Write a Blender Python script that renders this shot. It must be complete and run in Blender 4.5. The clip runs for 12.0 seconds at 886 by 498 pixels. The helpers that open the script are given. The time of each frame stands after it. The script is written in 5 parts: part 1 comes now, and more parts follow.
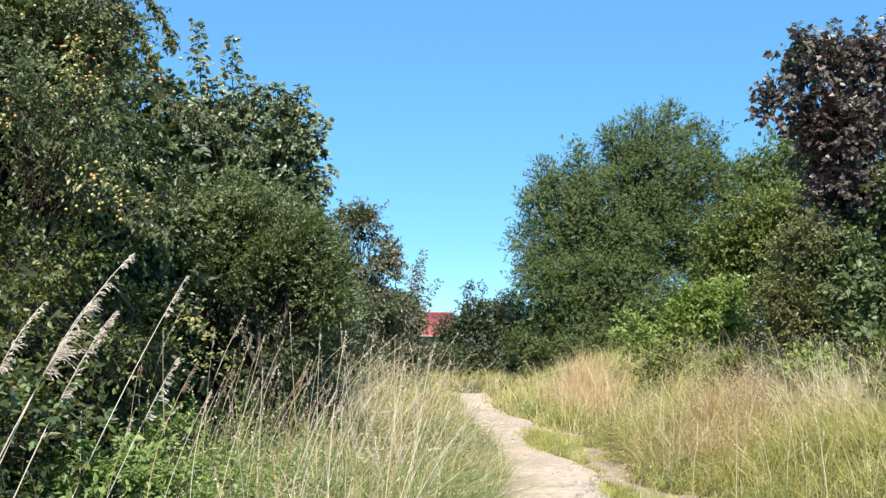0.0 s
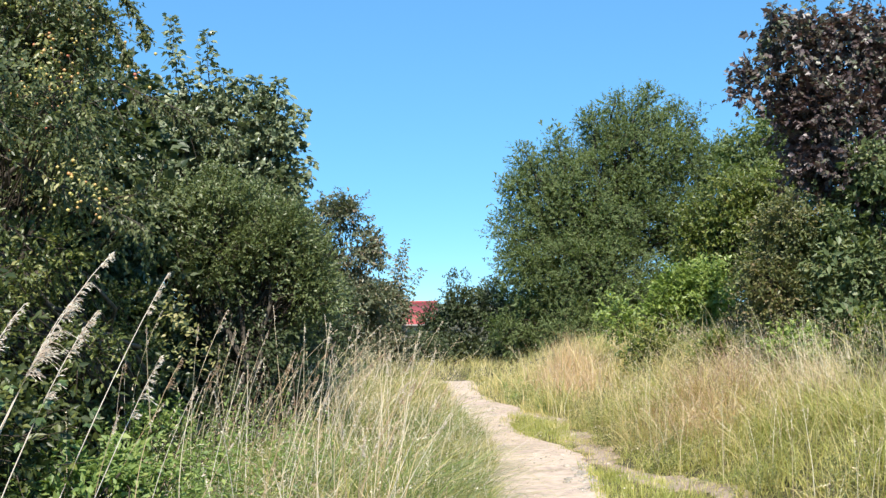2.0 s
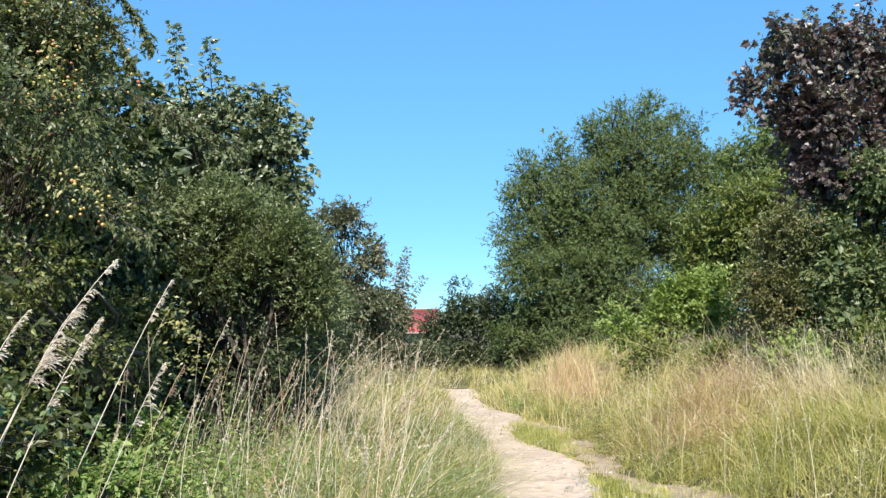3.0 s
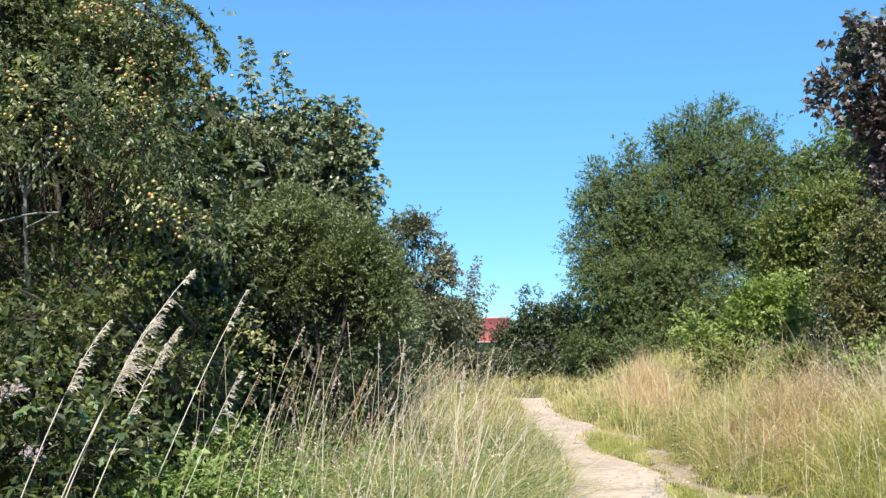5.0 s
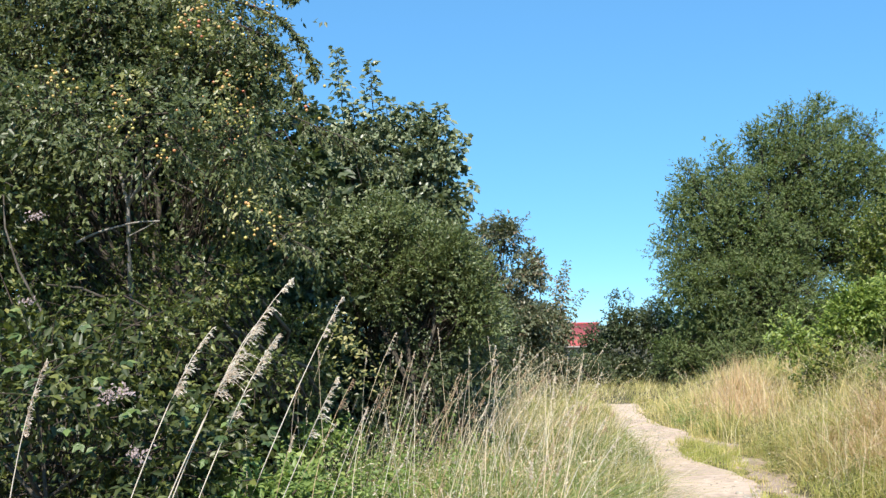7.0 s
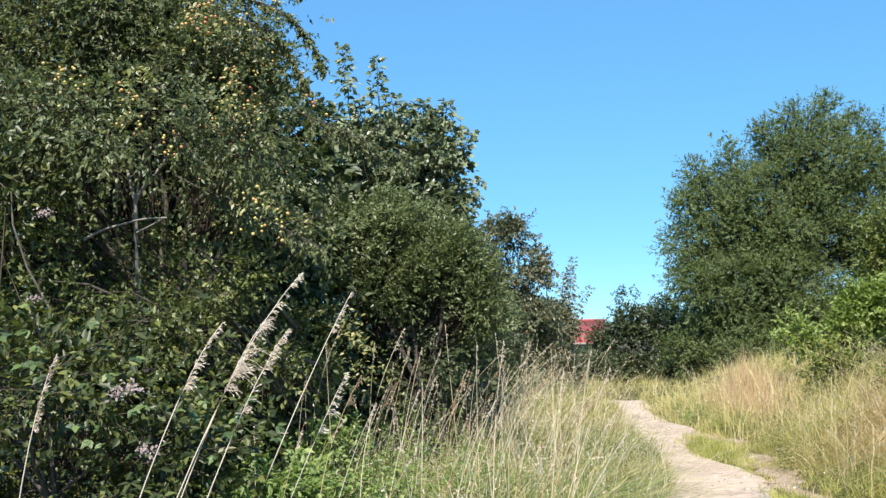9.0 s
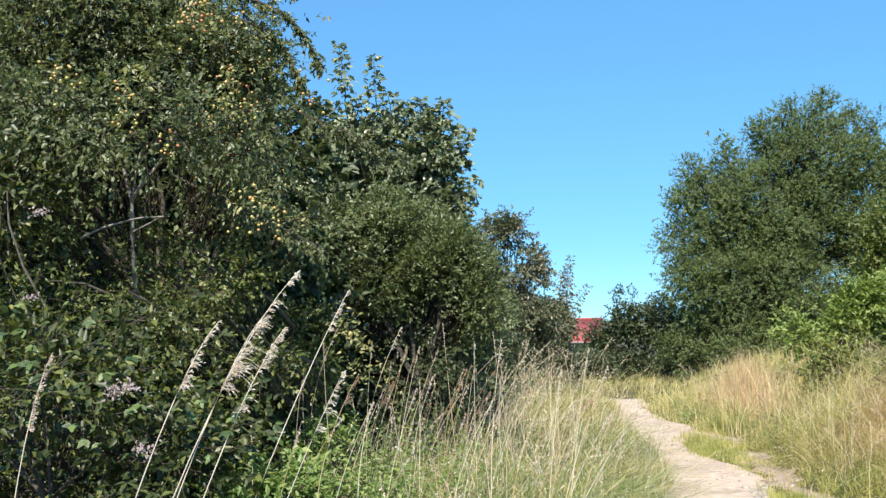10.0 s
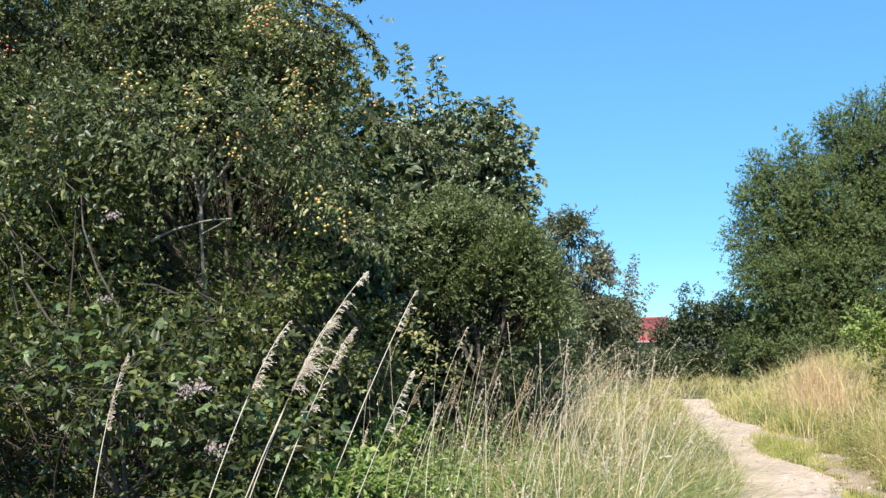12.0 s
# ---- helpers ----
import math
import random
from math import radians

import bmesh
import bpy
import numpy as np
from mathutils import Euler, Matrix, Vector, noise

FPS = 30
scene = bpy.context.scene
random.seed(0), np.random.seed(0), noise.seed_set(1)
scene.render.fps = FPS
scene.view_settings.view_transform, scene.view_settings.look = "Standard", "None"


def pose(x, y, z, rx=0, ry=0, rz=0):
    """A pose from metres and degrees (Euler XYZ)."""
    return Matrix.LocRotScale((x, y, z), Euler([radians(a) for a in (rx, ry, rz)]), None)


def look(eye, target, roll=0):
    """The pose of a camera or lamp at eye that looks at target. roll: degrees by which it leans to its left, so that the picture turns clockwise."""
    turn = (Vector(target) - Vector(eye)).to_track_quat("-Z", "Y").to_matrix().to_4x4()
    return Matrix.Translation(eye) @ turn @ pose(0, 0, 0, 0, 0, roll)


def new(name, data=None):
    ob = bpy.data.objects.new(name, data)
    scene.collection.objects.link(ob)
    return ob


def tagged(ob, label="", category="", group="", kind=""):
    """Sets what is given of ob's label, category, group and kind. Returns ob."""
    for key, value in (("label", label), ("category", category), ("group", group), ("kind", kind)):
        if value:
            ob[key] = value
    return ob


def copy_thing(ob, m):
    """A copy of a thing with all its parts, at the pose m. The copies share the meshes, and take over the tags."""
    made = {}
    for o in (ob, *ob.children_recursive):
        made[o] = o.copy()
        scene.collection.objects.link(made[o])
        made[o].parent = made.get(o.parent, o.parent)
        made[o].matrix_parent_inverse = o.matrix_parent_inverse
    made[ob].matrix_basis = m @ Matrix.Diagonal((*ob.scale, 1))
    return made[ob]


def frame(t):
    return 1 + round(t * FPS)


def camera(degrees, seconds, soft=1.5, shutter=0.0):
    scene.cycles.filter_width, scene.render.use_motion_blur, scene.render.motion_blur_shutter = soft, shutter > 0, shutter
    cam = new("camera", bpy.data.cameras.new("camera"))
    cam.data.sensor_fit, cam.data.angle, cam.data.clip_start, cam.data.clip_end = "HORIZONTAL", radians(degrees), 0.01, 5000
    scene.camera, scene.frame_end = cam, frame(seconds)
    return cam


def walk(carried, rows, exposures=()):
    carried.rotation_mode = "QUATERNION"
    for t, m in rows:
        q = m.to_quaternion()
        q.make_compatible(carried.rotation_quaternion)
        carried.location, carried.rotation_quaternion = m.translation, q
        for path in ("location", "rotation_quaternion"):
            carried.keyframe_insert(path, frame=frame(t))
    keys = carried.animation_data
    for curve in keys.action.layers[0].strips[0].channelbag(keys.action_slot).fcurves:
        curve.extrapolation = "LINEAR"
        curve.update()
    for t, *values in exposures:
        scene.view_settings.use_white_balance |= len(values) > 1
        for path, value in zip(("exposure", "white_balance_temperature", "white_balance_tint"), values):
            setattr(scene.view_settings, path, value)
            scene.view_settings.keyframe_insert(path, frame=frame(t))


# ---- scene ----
cam = camera(47.4, 12.0, soft=1.4)
PATH = [
    (0.0, pose(0.000, 0.000, 1.600, 93.70, -1.20, -0.08)),
    (0.5, pose(-0.005, -0.007, 1.600, 92.77, -1.02, -0.71)),
    (1.0, pose(-0.001, 0.007, 1.600, 92.66, -1.06, -0.81)),
    (1.5, pose(-0.001, 0.011, 1.601, 92.99, -0.02, -0.96)),
    (2.0, pose(0.001, 0.004, 1.603, 93.05, 0.47, -0.98)),
    (2.5, pose(-0.003, 0.008, 1.603, 93.32, 0.29, -1.08)),
    (3.0, pose(-0.005, 0.002, 1.603, 93.50, 0.30, -0.92)),
    (5.0, pose(-0.009, 0.007, 1.598, 94.05, 0.74, 3.11)),
    (5.5, pose(-0.014, 0.009, 1.599, 94.17, 1.05, 4.48)),
    (6.0, pose(-0.016, 0.005, 1.600, 94.24, 1.03, 5.90)),
    (6.5, pose(-0.021, -0.005, 1.603, 94.30, 1.01, 7.39)),
    (7.0, pose(-0.021, -0.025, 1.607, 94.36, 0.65, 8.09)),
    (7.5, pose(-0.020, -0.017, 1.602, 94.42, 0.60, 7.97)),
    (9.5, pose(-0.038, -0.012, 1.599, 94.15, 0.78, 8.50)),
    (10.0, pose(-0.036, -0.003, 1.597, 94.15, 0.87, 8.28)),
    (10.5, pose(-0.038, -0.003, 1.596, 94.16, 1.06, 8.28)),
    (11.0, pose(-0.039, 0.003, 1.594, 94.12, 0.91, 8.36)),
    (11.5, pose(-0.041, 0.014, 1.591, 94.11, 0.79, 8.95)),
    (12.0, pose(-0.052, -0.002, 1.597, 94.20, 1.06, 11.85)),
]
walk(cam, PATH)

# ---- light ----
SUN_AZ, SUN_EL = radians(181), radians(49)   # compass turn from +y towards +x, height above the horizon
world = bpy.data.worlds.new("sky")
scene.world = world
world.use_nodes = True
sky = world.node_tree.nodes.new("ShaderNodeTexSky")
sky.sky_type, sky.sun_disc = "NISHITA", False
sky.sun_elevation, sky.sun_rotation = SUN_EL, SUN_AZ
sky.altitude, sky.air_density, sky.dust_density, sky.ozone_density = 5000, 1.0, 0.0, 5.0
back = world.node_tree.nodes["Background"]
back.inputs["Strength"].default_value = 0.34
tone = world.node_tree.nodes.new("ShaderNodeHueSaturation")
tone.inputs["Saturation"].default_value = 1.15
even = world.node_tree.nodes.new("ShaderNodeGamma")
even.inputs["Gamma"].default_value = 0.46
world.node_tree.links.new(sky.outputs["Color"], even.inputs["Color"])
tint = world.node_tree.nodes.new("ShaderNodeMix")
tint.data_type, tint.blend_type = "RGBA", "MULTIPLY"
tint.inputs[0].default_value, tint.inputs[7].default_value = 1.0, (0.56, 0.835, 1.03, 1)
world.node_tree.links.new(even.outputs["Color"], tint.inputs[6])
world.node_tree.links.new(tint.outputs[2], tone.inputs["Color"])
world.node_tree.links.new(tone.outputs["Color"], back.inputs["Color"])
sun = new("sun", bpy.data.lights.new("sun", "SUN"))
sun.data.energy, sun.data.angle, sun.data.color = 5.0, radians(0.5), (1.0, 0.935, 0.85)
to_sun = Vector((math.sin(SUN_AZ) * math.cos(SUN_EL), math.cos(SUN_AZ) * math.cos(SUN_EL), math.sin(SUN_EL)))
sun.matrix_world = look(to_sun * 100, (0, 0, 0))
scene.view_settings.exposure = 0.65


# ---- materials ----
def node_material(name):
    m = bpy.data.materials.new(name)
    m.use_nodes = True
    tree = m.node_tree
    return m, tree, tree.nodes["Principled BSDF"], tree.nodes["Material Output"]


def ramp(tree, fac, stops):
    n = tree.nodes.new("ShaderNodeValToRGB")
    while len(n.color_ramp.elements) < len(stops):
        n.color_ramp.elements.new(0.5)
    for e, (p, c) in zip(n.color_ramp.elements, stops):
        e.position, e.color = p, (*c, 1)
    tree.links.new(fac, n.inputs["Fac"])
    return n.outputs["Color"]


def noise_fac(tree, scale, detail=3.0, rough=0.55):
    co = tree.nodes.new("ShaderNodeNewGeometry")
    n = tree.nodes.new("ShaderNodeTexNoise")
    n.inputs["Scale"].default_value, n.inputs["Detail"].default_value = scale, detail
    n.inputs["Roughness"].default_value = rough
    tree.links.new(co.outputs["Position"], n.inputs["Vector"])
    return n.outputs["Fac"]


def math_node(tree, op, a, b):
    n = tree.nodes.new("ShaderNodeMath")
    n.operation = op
    for i, v in enumerate((a, b)):
        if isinstance(v, (int, float)):
            n.inputs[i].default_value = v
        else:
            tree.links.new(v, n.inputs[i])
    return n.outputs[0]


def leafy(name, stops, rough=0.45, through_light=0.28, patch=1.2, spread=0.6, glow=(1.25, 1.3, 0.6), gain=1.3, tone=(1.06, 1.0, 1.06)):
    """Leaf or blade: a colour for each island, drifting over larger patches, some light let through."""
    m, tree, bsdf, out = node_material(name)
    geo = tree.nodes.new("ShaderNodeNewGeometry")
    fac = math_node(tree, "ADD", math_node(tree, "MULTIPLY", geo.outputs["Random Per Island"], spread),
                    math_node(tree, "MULTIPLY", math_node(tree, "SUBTRACT", noise_fac(tree, patch, 2.0), 0.5), 1.6 * (1 - spread)))
    fac = math_node(tree, "ADD", fac, 0.5 * (1 - spread))
    col = ramp(tree, fac, [(p, tuple(min(0.85, v * gain * k) for v, k in zip(c, tone))) for p, c in stops])
    tree.links.new(col, bsdf.inputs["Base Color"])
    bsdf.inputs["Roughness"].default_value = rough
    bsdf.inputs["Specular IOR Level"].default_value = 0.55
    tr = tree.nodes.new("ShaderNodeBsdfTranslucent")
    mul = tree.nodes.new("ShaderNodeMix")
    mul.data_type, mul.blend_type = "RGBA", "MULTIPLY"
    mul.inputs[0].default_value = 1.0
    tree.links.new(col, mul.inputs[6])
    mul.inputs[7].default_value = (*glow, 1)
    tree.links.new(mul.outputs[2], tr.inputs["Color"])
    mix = tree.nodes.new("ShaderNodeMixShader")
    mix.inputs[0].default_value = through_light
    tree.links.new(bsdf.outputs[0], mix.inputs[1])
    tree.links.new(tr.outputs[0], mix.inputs[2])
    tree.links.new(mix.outputs[0], out.inputs["Surface"])
    return m


def solid(name, stops, scale, rough=0.9, bump=0.0, bump_scale=None):
    m, tree, bsdf, out = node_material(name)
    fine, coarse = noise_fac(tree, scale * 9, 6.0), noise_fac(tree, scale, 4.0)
    fac = math_node(tree, "ADD", math_node(tree, "MULTIPLY", fine, 0.5), math_node(tree, "MULTIPLY", coarse, 0.5))
    tree.links.new(ramp(tree, fac, stops), bsdf.inputs["Base Color"])
    bsdf.inputs["Roughness"].default_value = rough
    bsdf.inputs["Specular IOR Level"].default_value = 0.3
    if bump:
        b = tree.nodes.new("ShaderNodeBump")
        b.inputs["Strength"].default_value, b.inputs["Distance"].default_value = 1.0, bump
        tree.links.new(noise_fac(tree, bump_scale or scale * 9, 8.0, 0.65), b.inputs["Height"])
        tree.links.new(b.outputs[0], bsdf.inputs["Normal"])
    return m


SOIL = solid("soil_and_litter", [(0.3, (0.035, 0.028, 0.015)), (0.5, (0.085, 0.075, 0.036)), (0.7, (0.17, 0.15, 0.07))], 1.5, bump=0.03)
SAND = solid("trodden_sand", [(0.32, (0.33, 0.245, 0.19)), (0.42, (0.45, 0.345, 0.28)), (0.52, (0.575, 0.445, 0.35)), (0.66, (0.665, 0.53, 0.43))], 1.1, bump=0.0022, bump_scale=26)
DARK_SOIL = solid("worn_grey_soil", [(0.3, (0.22, 0.17, 0.13)), (0.5, (0.39, 0.30, 0.24)), (0.7, (0.56, 0.45, 0.37))], 4.0, bump=0.02, bump_scale=14)
STONE = solid("pebble_stone", [(0.3, (0.16, 0.14, 0.12)), (0.5, (0.34, 0.30, 0.25)), (0.7, (0.55, 0.50, 0.42))], 6.0, bump=0.003)
BARK = solid("grey_bark", [(0.3, (0.045, 0.038, 0.03)), (0.5, (0.095, 0.08, 0.062)), (0.7, (0.17, 0.15, 0.12))], 5.0, bump=0.006, bump_scale=40)
PALE_BARK = solid("pale_bark", [(0.3, (0.13, 0.115, 0.095)), (0.5, (0.26, 0.235, 0.20)), (0.7, (0.40, 0.37, 0.32))], 9.0, bump=0.003, bump_scale=60)
TWIG = solid("brown_twig", [(0.3, (0.03, 0.023, 0.016)), (0.6, (0.085, 0.065, 0.05))], 6.0)
PLUM_LEAF = leafy("plum_leaf", [(0.0, (0.035, 0.056, 0.017)), (0.45, (0.085, 0.12, 0.036)), (0.85, (0.14, 0.175, 0.05)), (0.97, (0.19, 0.19, 0.07)), (1.0, (0.34, 0.19, 0.085))], 0.42, 0.36, gain=1.36, tone=(1.16, 1, 1.4), glow=(1.2, 1.25, 0.75))
SYC_LEAF = leafy("sycamore_leaf", [(0.0, (0.03, 0.05, 0.022)), (0.4, (0.075, 0.10, 0.045)), (0.75, (0.15, 0.18, 0.095)), (1.0, (0.28, 0.30, 0.19))], 0.36, 0.18, gain=1.85, tone=(1.08, 1, 1.12))
SALLOW_LEAF = leafy("sallow_leaf", [(0.0, (0.05, 0.08, 0.024)), (0.6, (0.11, 0.15, 0.045)), (1.0, (0.19, 0.23, 0.09))], 0.4, gain=1.25, tone=(1.1, 1, 1.2))
HAW_LEAF = leafy("hawthorn_leaf", [(0.0, (0.025, 0.042, 0.015)), (0.5, (0.055, 0.082, 0.027)), (0.85, (0.11, 0.135, 0.05)), (1.0, (0.20, 0.20, 0.085))], 0.4, gain=1.28, tone=(1.08, 1, 1.3))
RUSSET_LEAF = leafy("russet_leaf", [(0.0, (0.038, 0.052, 0.03)), (0.5, (0.085, 0.105, 0.055)), (0.7, (0.12, 0.112, 0.068)), (0.85, (0.17, 0.125, 0.08)), (1.0, (0.23, 0.13, 0.085))], 0.38, patch=2.0, gain=1.8)
OLIVE_LEAF = leafy("withered_olive_leaf", [(0.0, (0.045, 0.06, 0.02)), (0.45, (0.10, 0.12, 0.036)), (0.7, (0.16, 0.16, 0.055)), (0.88, (0.20, 0.14, 0.065)), (1.0, (0.27, 0.15, 0.08))], 0.5, patch=1.8, spread=0.5, gain=1.2)
YELLOW_LEAF = leafy("yellowing_leaf", [(0.0, (0.10, 0.13, 0.035)), (0.5, (0.2, 0.21, 0.07)), (0.85, (0.34, 0.31, 0.13)), (1.0, (0.46, 0.28, 0.14))], 0.42)
WILLOW_LEAF = leafy("willow_leaf", [(0.0, (0.06, 0.085, 0.03)), (0.6, (0.12, 0.15, 0.052)), (1.0, (0.17, 0.20, 0.08))], 0.6, 0.40, patch=0.9, gain=1.5, tone=(0.98, 1.0, 1.05))
HAZEL_LEAF = leafy("hazel_leaf", [(0.0, (0.05, 0.08, 0.018)), (0.5, (0.115, 0.155, 0.03)), (0.85, (0.20, 0.22, 0.05)), (1.0, (0.28, 0.20, 0.06))], 0.42, 0.34, gain=1.2)
LIME_LEAF = leafy("lime_green_leaf", [(0.0, (0.055, 0.10, 0.02)), (0.5, (0.14, 0.195, 0.042)), (1.0, (0.25, 0.30, 0.085))], 0.42, 0.36, gain=1.6)
COPPER_LEAF = leafy("copper_leaf", [(0.0, (0.034, 0.027, 0.025)), (0.4, (0.076, 0.054, 0.048)), (0.6, (0.088, 0.076, 0.056)), (0.8, (0.088, 0.105, 0.056)), (0.97, (0.13, 0.15, 0.075)), (1.0, (0.20, 0.19, 0.10))], 0.40, 0.2, patch=0.8, spread=0.5, glow=(1.5, 0.9, 0.7), gain=1.6, tone=(1.0, 1.0, 1.1))
DUSKY_LEAF = leafy("dusky_green_leaf", [(0.0, (0.035, 0.06, 0.025)), (0.6, (0.09, 0.125, 0.05)), (1.0, (0.16, 0.18, 0.075))], 0.5, 0.28, gain=1.6, tone=(1.1, 1, 1.0))
THICKET_LEAF = leafy("thicket_leaf", [(0.0, (0.025, 0.042, 0.012)), (0.45, (0.065, 0.095, 0.024)), (0.75, (0.14, 0.18, 0.045)), (0.93, (0.26, 0.27, 0.09)), (1.0, (0.42, 0.36, 0.16))], 0.42, 0.34, patch=2.2, gain=1.4, tone=(1.16, 1, 1.22))
BRAMBLE_LEAF = leafy("bramble_leaf", [(0.0, (0.016, 0.034, 0.010)), (0.55, (0.045, 0.074, 0.020)), (0.8, (0.13, 0.18, 0.045)), (1.0, (0.26, 0.27, 0.085))], 0.45, 0.25, gain=1.15, tone=(1.28, 1, 1.0))
NETTLE_LEAF = leafy("nettle_leaf", [(0.0, (0.04, 0.085, 0.02)), (0.6, (0.085, 0.145, 0.04)), (1.0, (0.16, 0.22, 0.07))], 0.5, 0.35, gain=2.1, tone=(1.25, 1, 1))
GRASS = leafy("meadow_grass", [(0.0, (0.075, 0.11, 0.028)), (0.3, (0.22, 0.225, 0.07)), (0.55, (0.36, 0.335, 0.15)), (0.8, (0.49, 0.415, 0.235)), (1.0, (0.56, 0.49, 0.33))], 0.45, 0.4, patch=1.5, spread=0.46, glow=(1.15, 1.05, 0.75), tone=(1.04, 1, 0.96), gain=1.68)
VERGE_GRASS = leafy("verge_grass_blade", [(0.0, (0.045, 0.085, 0.02)), (0.36, (0.15, 0.19, 0.05)), (0.6, (0.31, 0.305, 0.105)), (0.84, (0.50, 0.425, 0.21)), (1.0, (0.66, 0.57, 0.37))], 0.5, 0.24, patch=3.5, spread=0.55, glow=(1.1, 1.1, 0.7), tone=(1.1, 1, 1.02), gain=1.38)
FRESH_GRASS = leafy("fresh_green_blade", [(0.0, (0.055, 0.11, 0.022)), (0.5, (0.13, 0.205, 0.05)), (0.85, (0.24, 0.29, 0.09)), (1.0, (0.40, 0.37, 0.15))], 0.45, 0.32, patch=2.0, spread=0.5, glow=(1.05, 1.12, 0.65), tone=(1.06, 1, 1), gain=1.45)
GREEN_GRASS = leafy("green_grass", [(0.0, (0.07, 0.125, 0.03)), (0.6, (0.18, 0.225, 0.07)), (1.0, (0.40, 0.36, 0.16))], 0.55, 0.28, patch=2.0, spread=0.5, glow=(1.1, 1.1, 0.7), tone=(1.1, 1, 1), gain=1.2)
BANK_GREEN = leafy("bank_green_blade", [(0.0, (0.11, 0.155, 0.035)), (0.4, (0.24, 0.265, 0.075)), (0.7, (0.37, 0.355, 0.13)), (1.0, (0.52, 0.44, 0.23))], 0.45, 0.38, patch=1.4, spread=0.42, glow=(1.1, 1.08, 0.7), tone=(1.02, 1, 0.9), gain=1.5)
DRY_BROWN = leafy("withered_brown_stem", [(0.0, (0.20, 0.13, 0.08)), (0.5, (0.40, 0.29, 0.19)), (1.0, (0.60, 0.48, 0.35))], 0.6, 0.25, glow=(1.05, 0.95, 0.75), tone=(1.04, 1, 1), gain=1.2)
WEED_LEAF = leafy("weed_leaf", [(0.0, (0.06, 0.085, 0.028)), (0.5, (0.13, 0.16, 0.05)), (0.85, (0.24, 0.23, 0.09)), (1.0, (0.36, 0.29, 0.14))], 0.62, 0.28, gain=1.2)
WARM_STRAW = leafy("warm_straw", [(0.0, (0.34, 0.23, 0.12)), (0.5, (0.55, 0.42, 0.25)), (1.0, (0.70, 0.58, 0.40))], 0.6, 0.3, glow=(1.05, 0.95, 0.75), tone=(1.04, 1, 1), gain=1.25)
PALE_STRAW = leafy("pale_straw", [(0.0, (0.46, 0.39, 0.29)), (0.5, (0.62, 0.55, 0.44)), (1.0, (0.74, 0.69, 0.58))], 0.5, 0.2, glow=(1.05, 1.0, 0.85), tone=(1.02, 1, 1), gain=1.15)
STRAW = leafy("dry_straw", [(0.0, (0.34, 0.265, 0.16)), (0.5, (0.55, 0.475, 0.32)), (1.0, (0.68, 0.62, 0.48))], 0.55, 0.3, glow=(1.05, 1.0, 0.8), tone=(1.04, 1, 1), gain=1.45)
SEED = leafy("seed_husk", [(0.0, (0.27, 0.21, 0.17)), (0.4, (0.44, 0.38, 0.31)), (1.0, (0.60, 0.54, 0.45))], 0.6, 0.3, glow=(1.05, 1.0, 0.8), tone=(1.04, 1, 1), gain=1.6)
FRUIT = leafy("ripe_fruit", [(0.0, (0.36, 0.41, 0.08)), (0.42, (0.58, 0.52, 0.15)), (0.62, (0.60, 0.35, 0.12)), (0.8, (0.50, 0.16, 0.09))], 0.3, 0.1, patch=2.5, spread=0.3, tone=(1.04, 1, 1), gain=1.0)
BLOSSOM = leafy("faded_blossom", [(0.0, (0.27, 0.20, 0.195)), (1.0, (0.52, 0.44, 0.43))], 0.7, 0.2, tone=(1.04, 1, 1), gain=1.0)
ROOF_TILE = solid("red_roof_sheet", [(0.3, (0.42, 0.085, 0.08)), (0.7, (0.52, 0.125, 0.115))], 0.6, rough=0.55)
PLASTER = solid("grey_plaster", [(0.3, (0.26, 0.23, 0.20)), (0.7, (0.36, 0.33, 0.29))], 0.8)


# ---- mesh helpers ----
def mesh_np(name, verts, groups, material):
    """A mesh from an array of vertices and groups of equal-sided faces."""
    me = bpy.data.meshes.new(name)
    me.vertices.add(len(verts))
    me.vertices.foreach_set("co", np.ascontiguousarray(verts, dtype=np.float32).ravel())
    loops = np.concatenate([g.ravel() for g in groups]).astype(np.int32)
    sizes = np.concatenate([np.full(len(g), g.shape[1]) for g in groups]).astype(np.int32)
    me.loops.add(len(loops))
    me.loops.foreach_set("vertex_index", loops)
    me.polygons.add(len(sizes))
    me.polygons.foreach_set("loop_start", np.concatenate([[0], np.cumsum(sizes)[:-1]]).astype(np.int32))
    me.update(calc_edges=True)
    me.validate()
    me.materials.append(material)
    return me


class Soup:
    """Gathers vertices and faces of many small pieces for one mesh."""

    def __init__(self):
        self.v, self.f, self.n = [], {}, 0

    def add(self, verts, *faces):
        verts = np.asarray(verts, float)
        for g in faces:
            g = np.asarray(g, int)
            self.f.setdefault(g.shape[1], []).append(g + self.n)
        self.v.append(verts)
        self.n += len(verts)

    def mesh(self, name, material, smooth=False):
        me = mesh_np(name, np.concatenate(self.v), [np.concatenate(g) for g in self.f.values()], material)
        if smooth:
            me.polygons.foreach_set("use_smooth", np.ones(len(me.polygons), dtype=bool))
        return me


def unit(v):
    return v / np.maximum(np.linalg.norm(v, axis=-1, keepdims=True), 1e-9)


def empty(name, x, y, z):
    ob = new(name)
    ob.empty_display_size = 0.2
    ob.location = (x, y, z)
    return ob


def part_mesh(name, me, parent, label=""):
    ob = new(name, me)
    ob.parent = parent
    ob.matrix_parent_inverse = Matrix.Translation(parent.location).inverted()
    return tagged(ob, label)


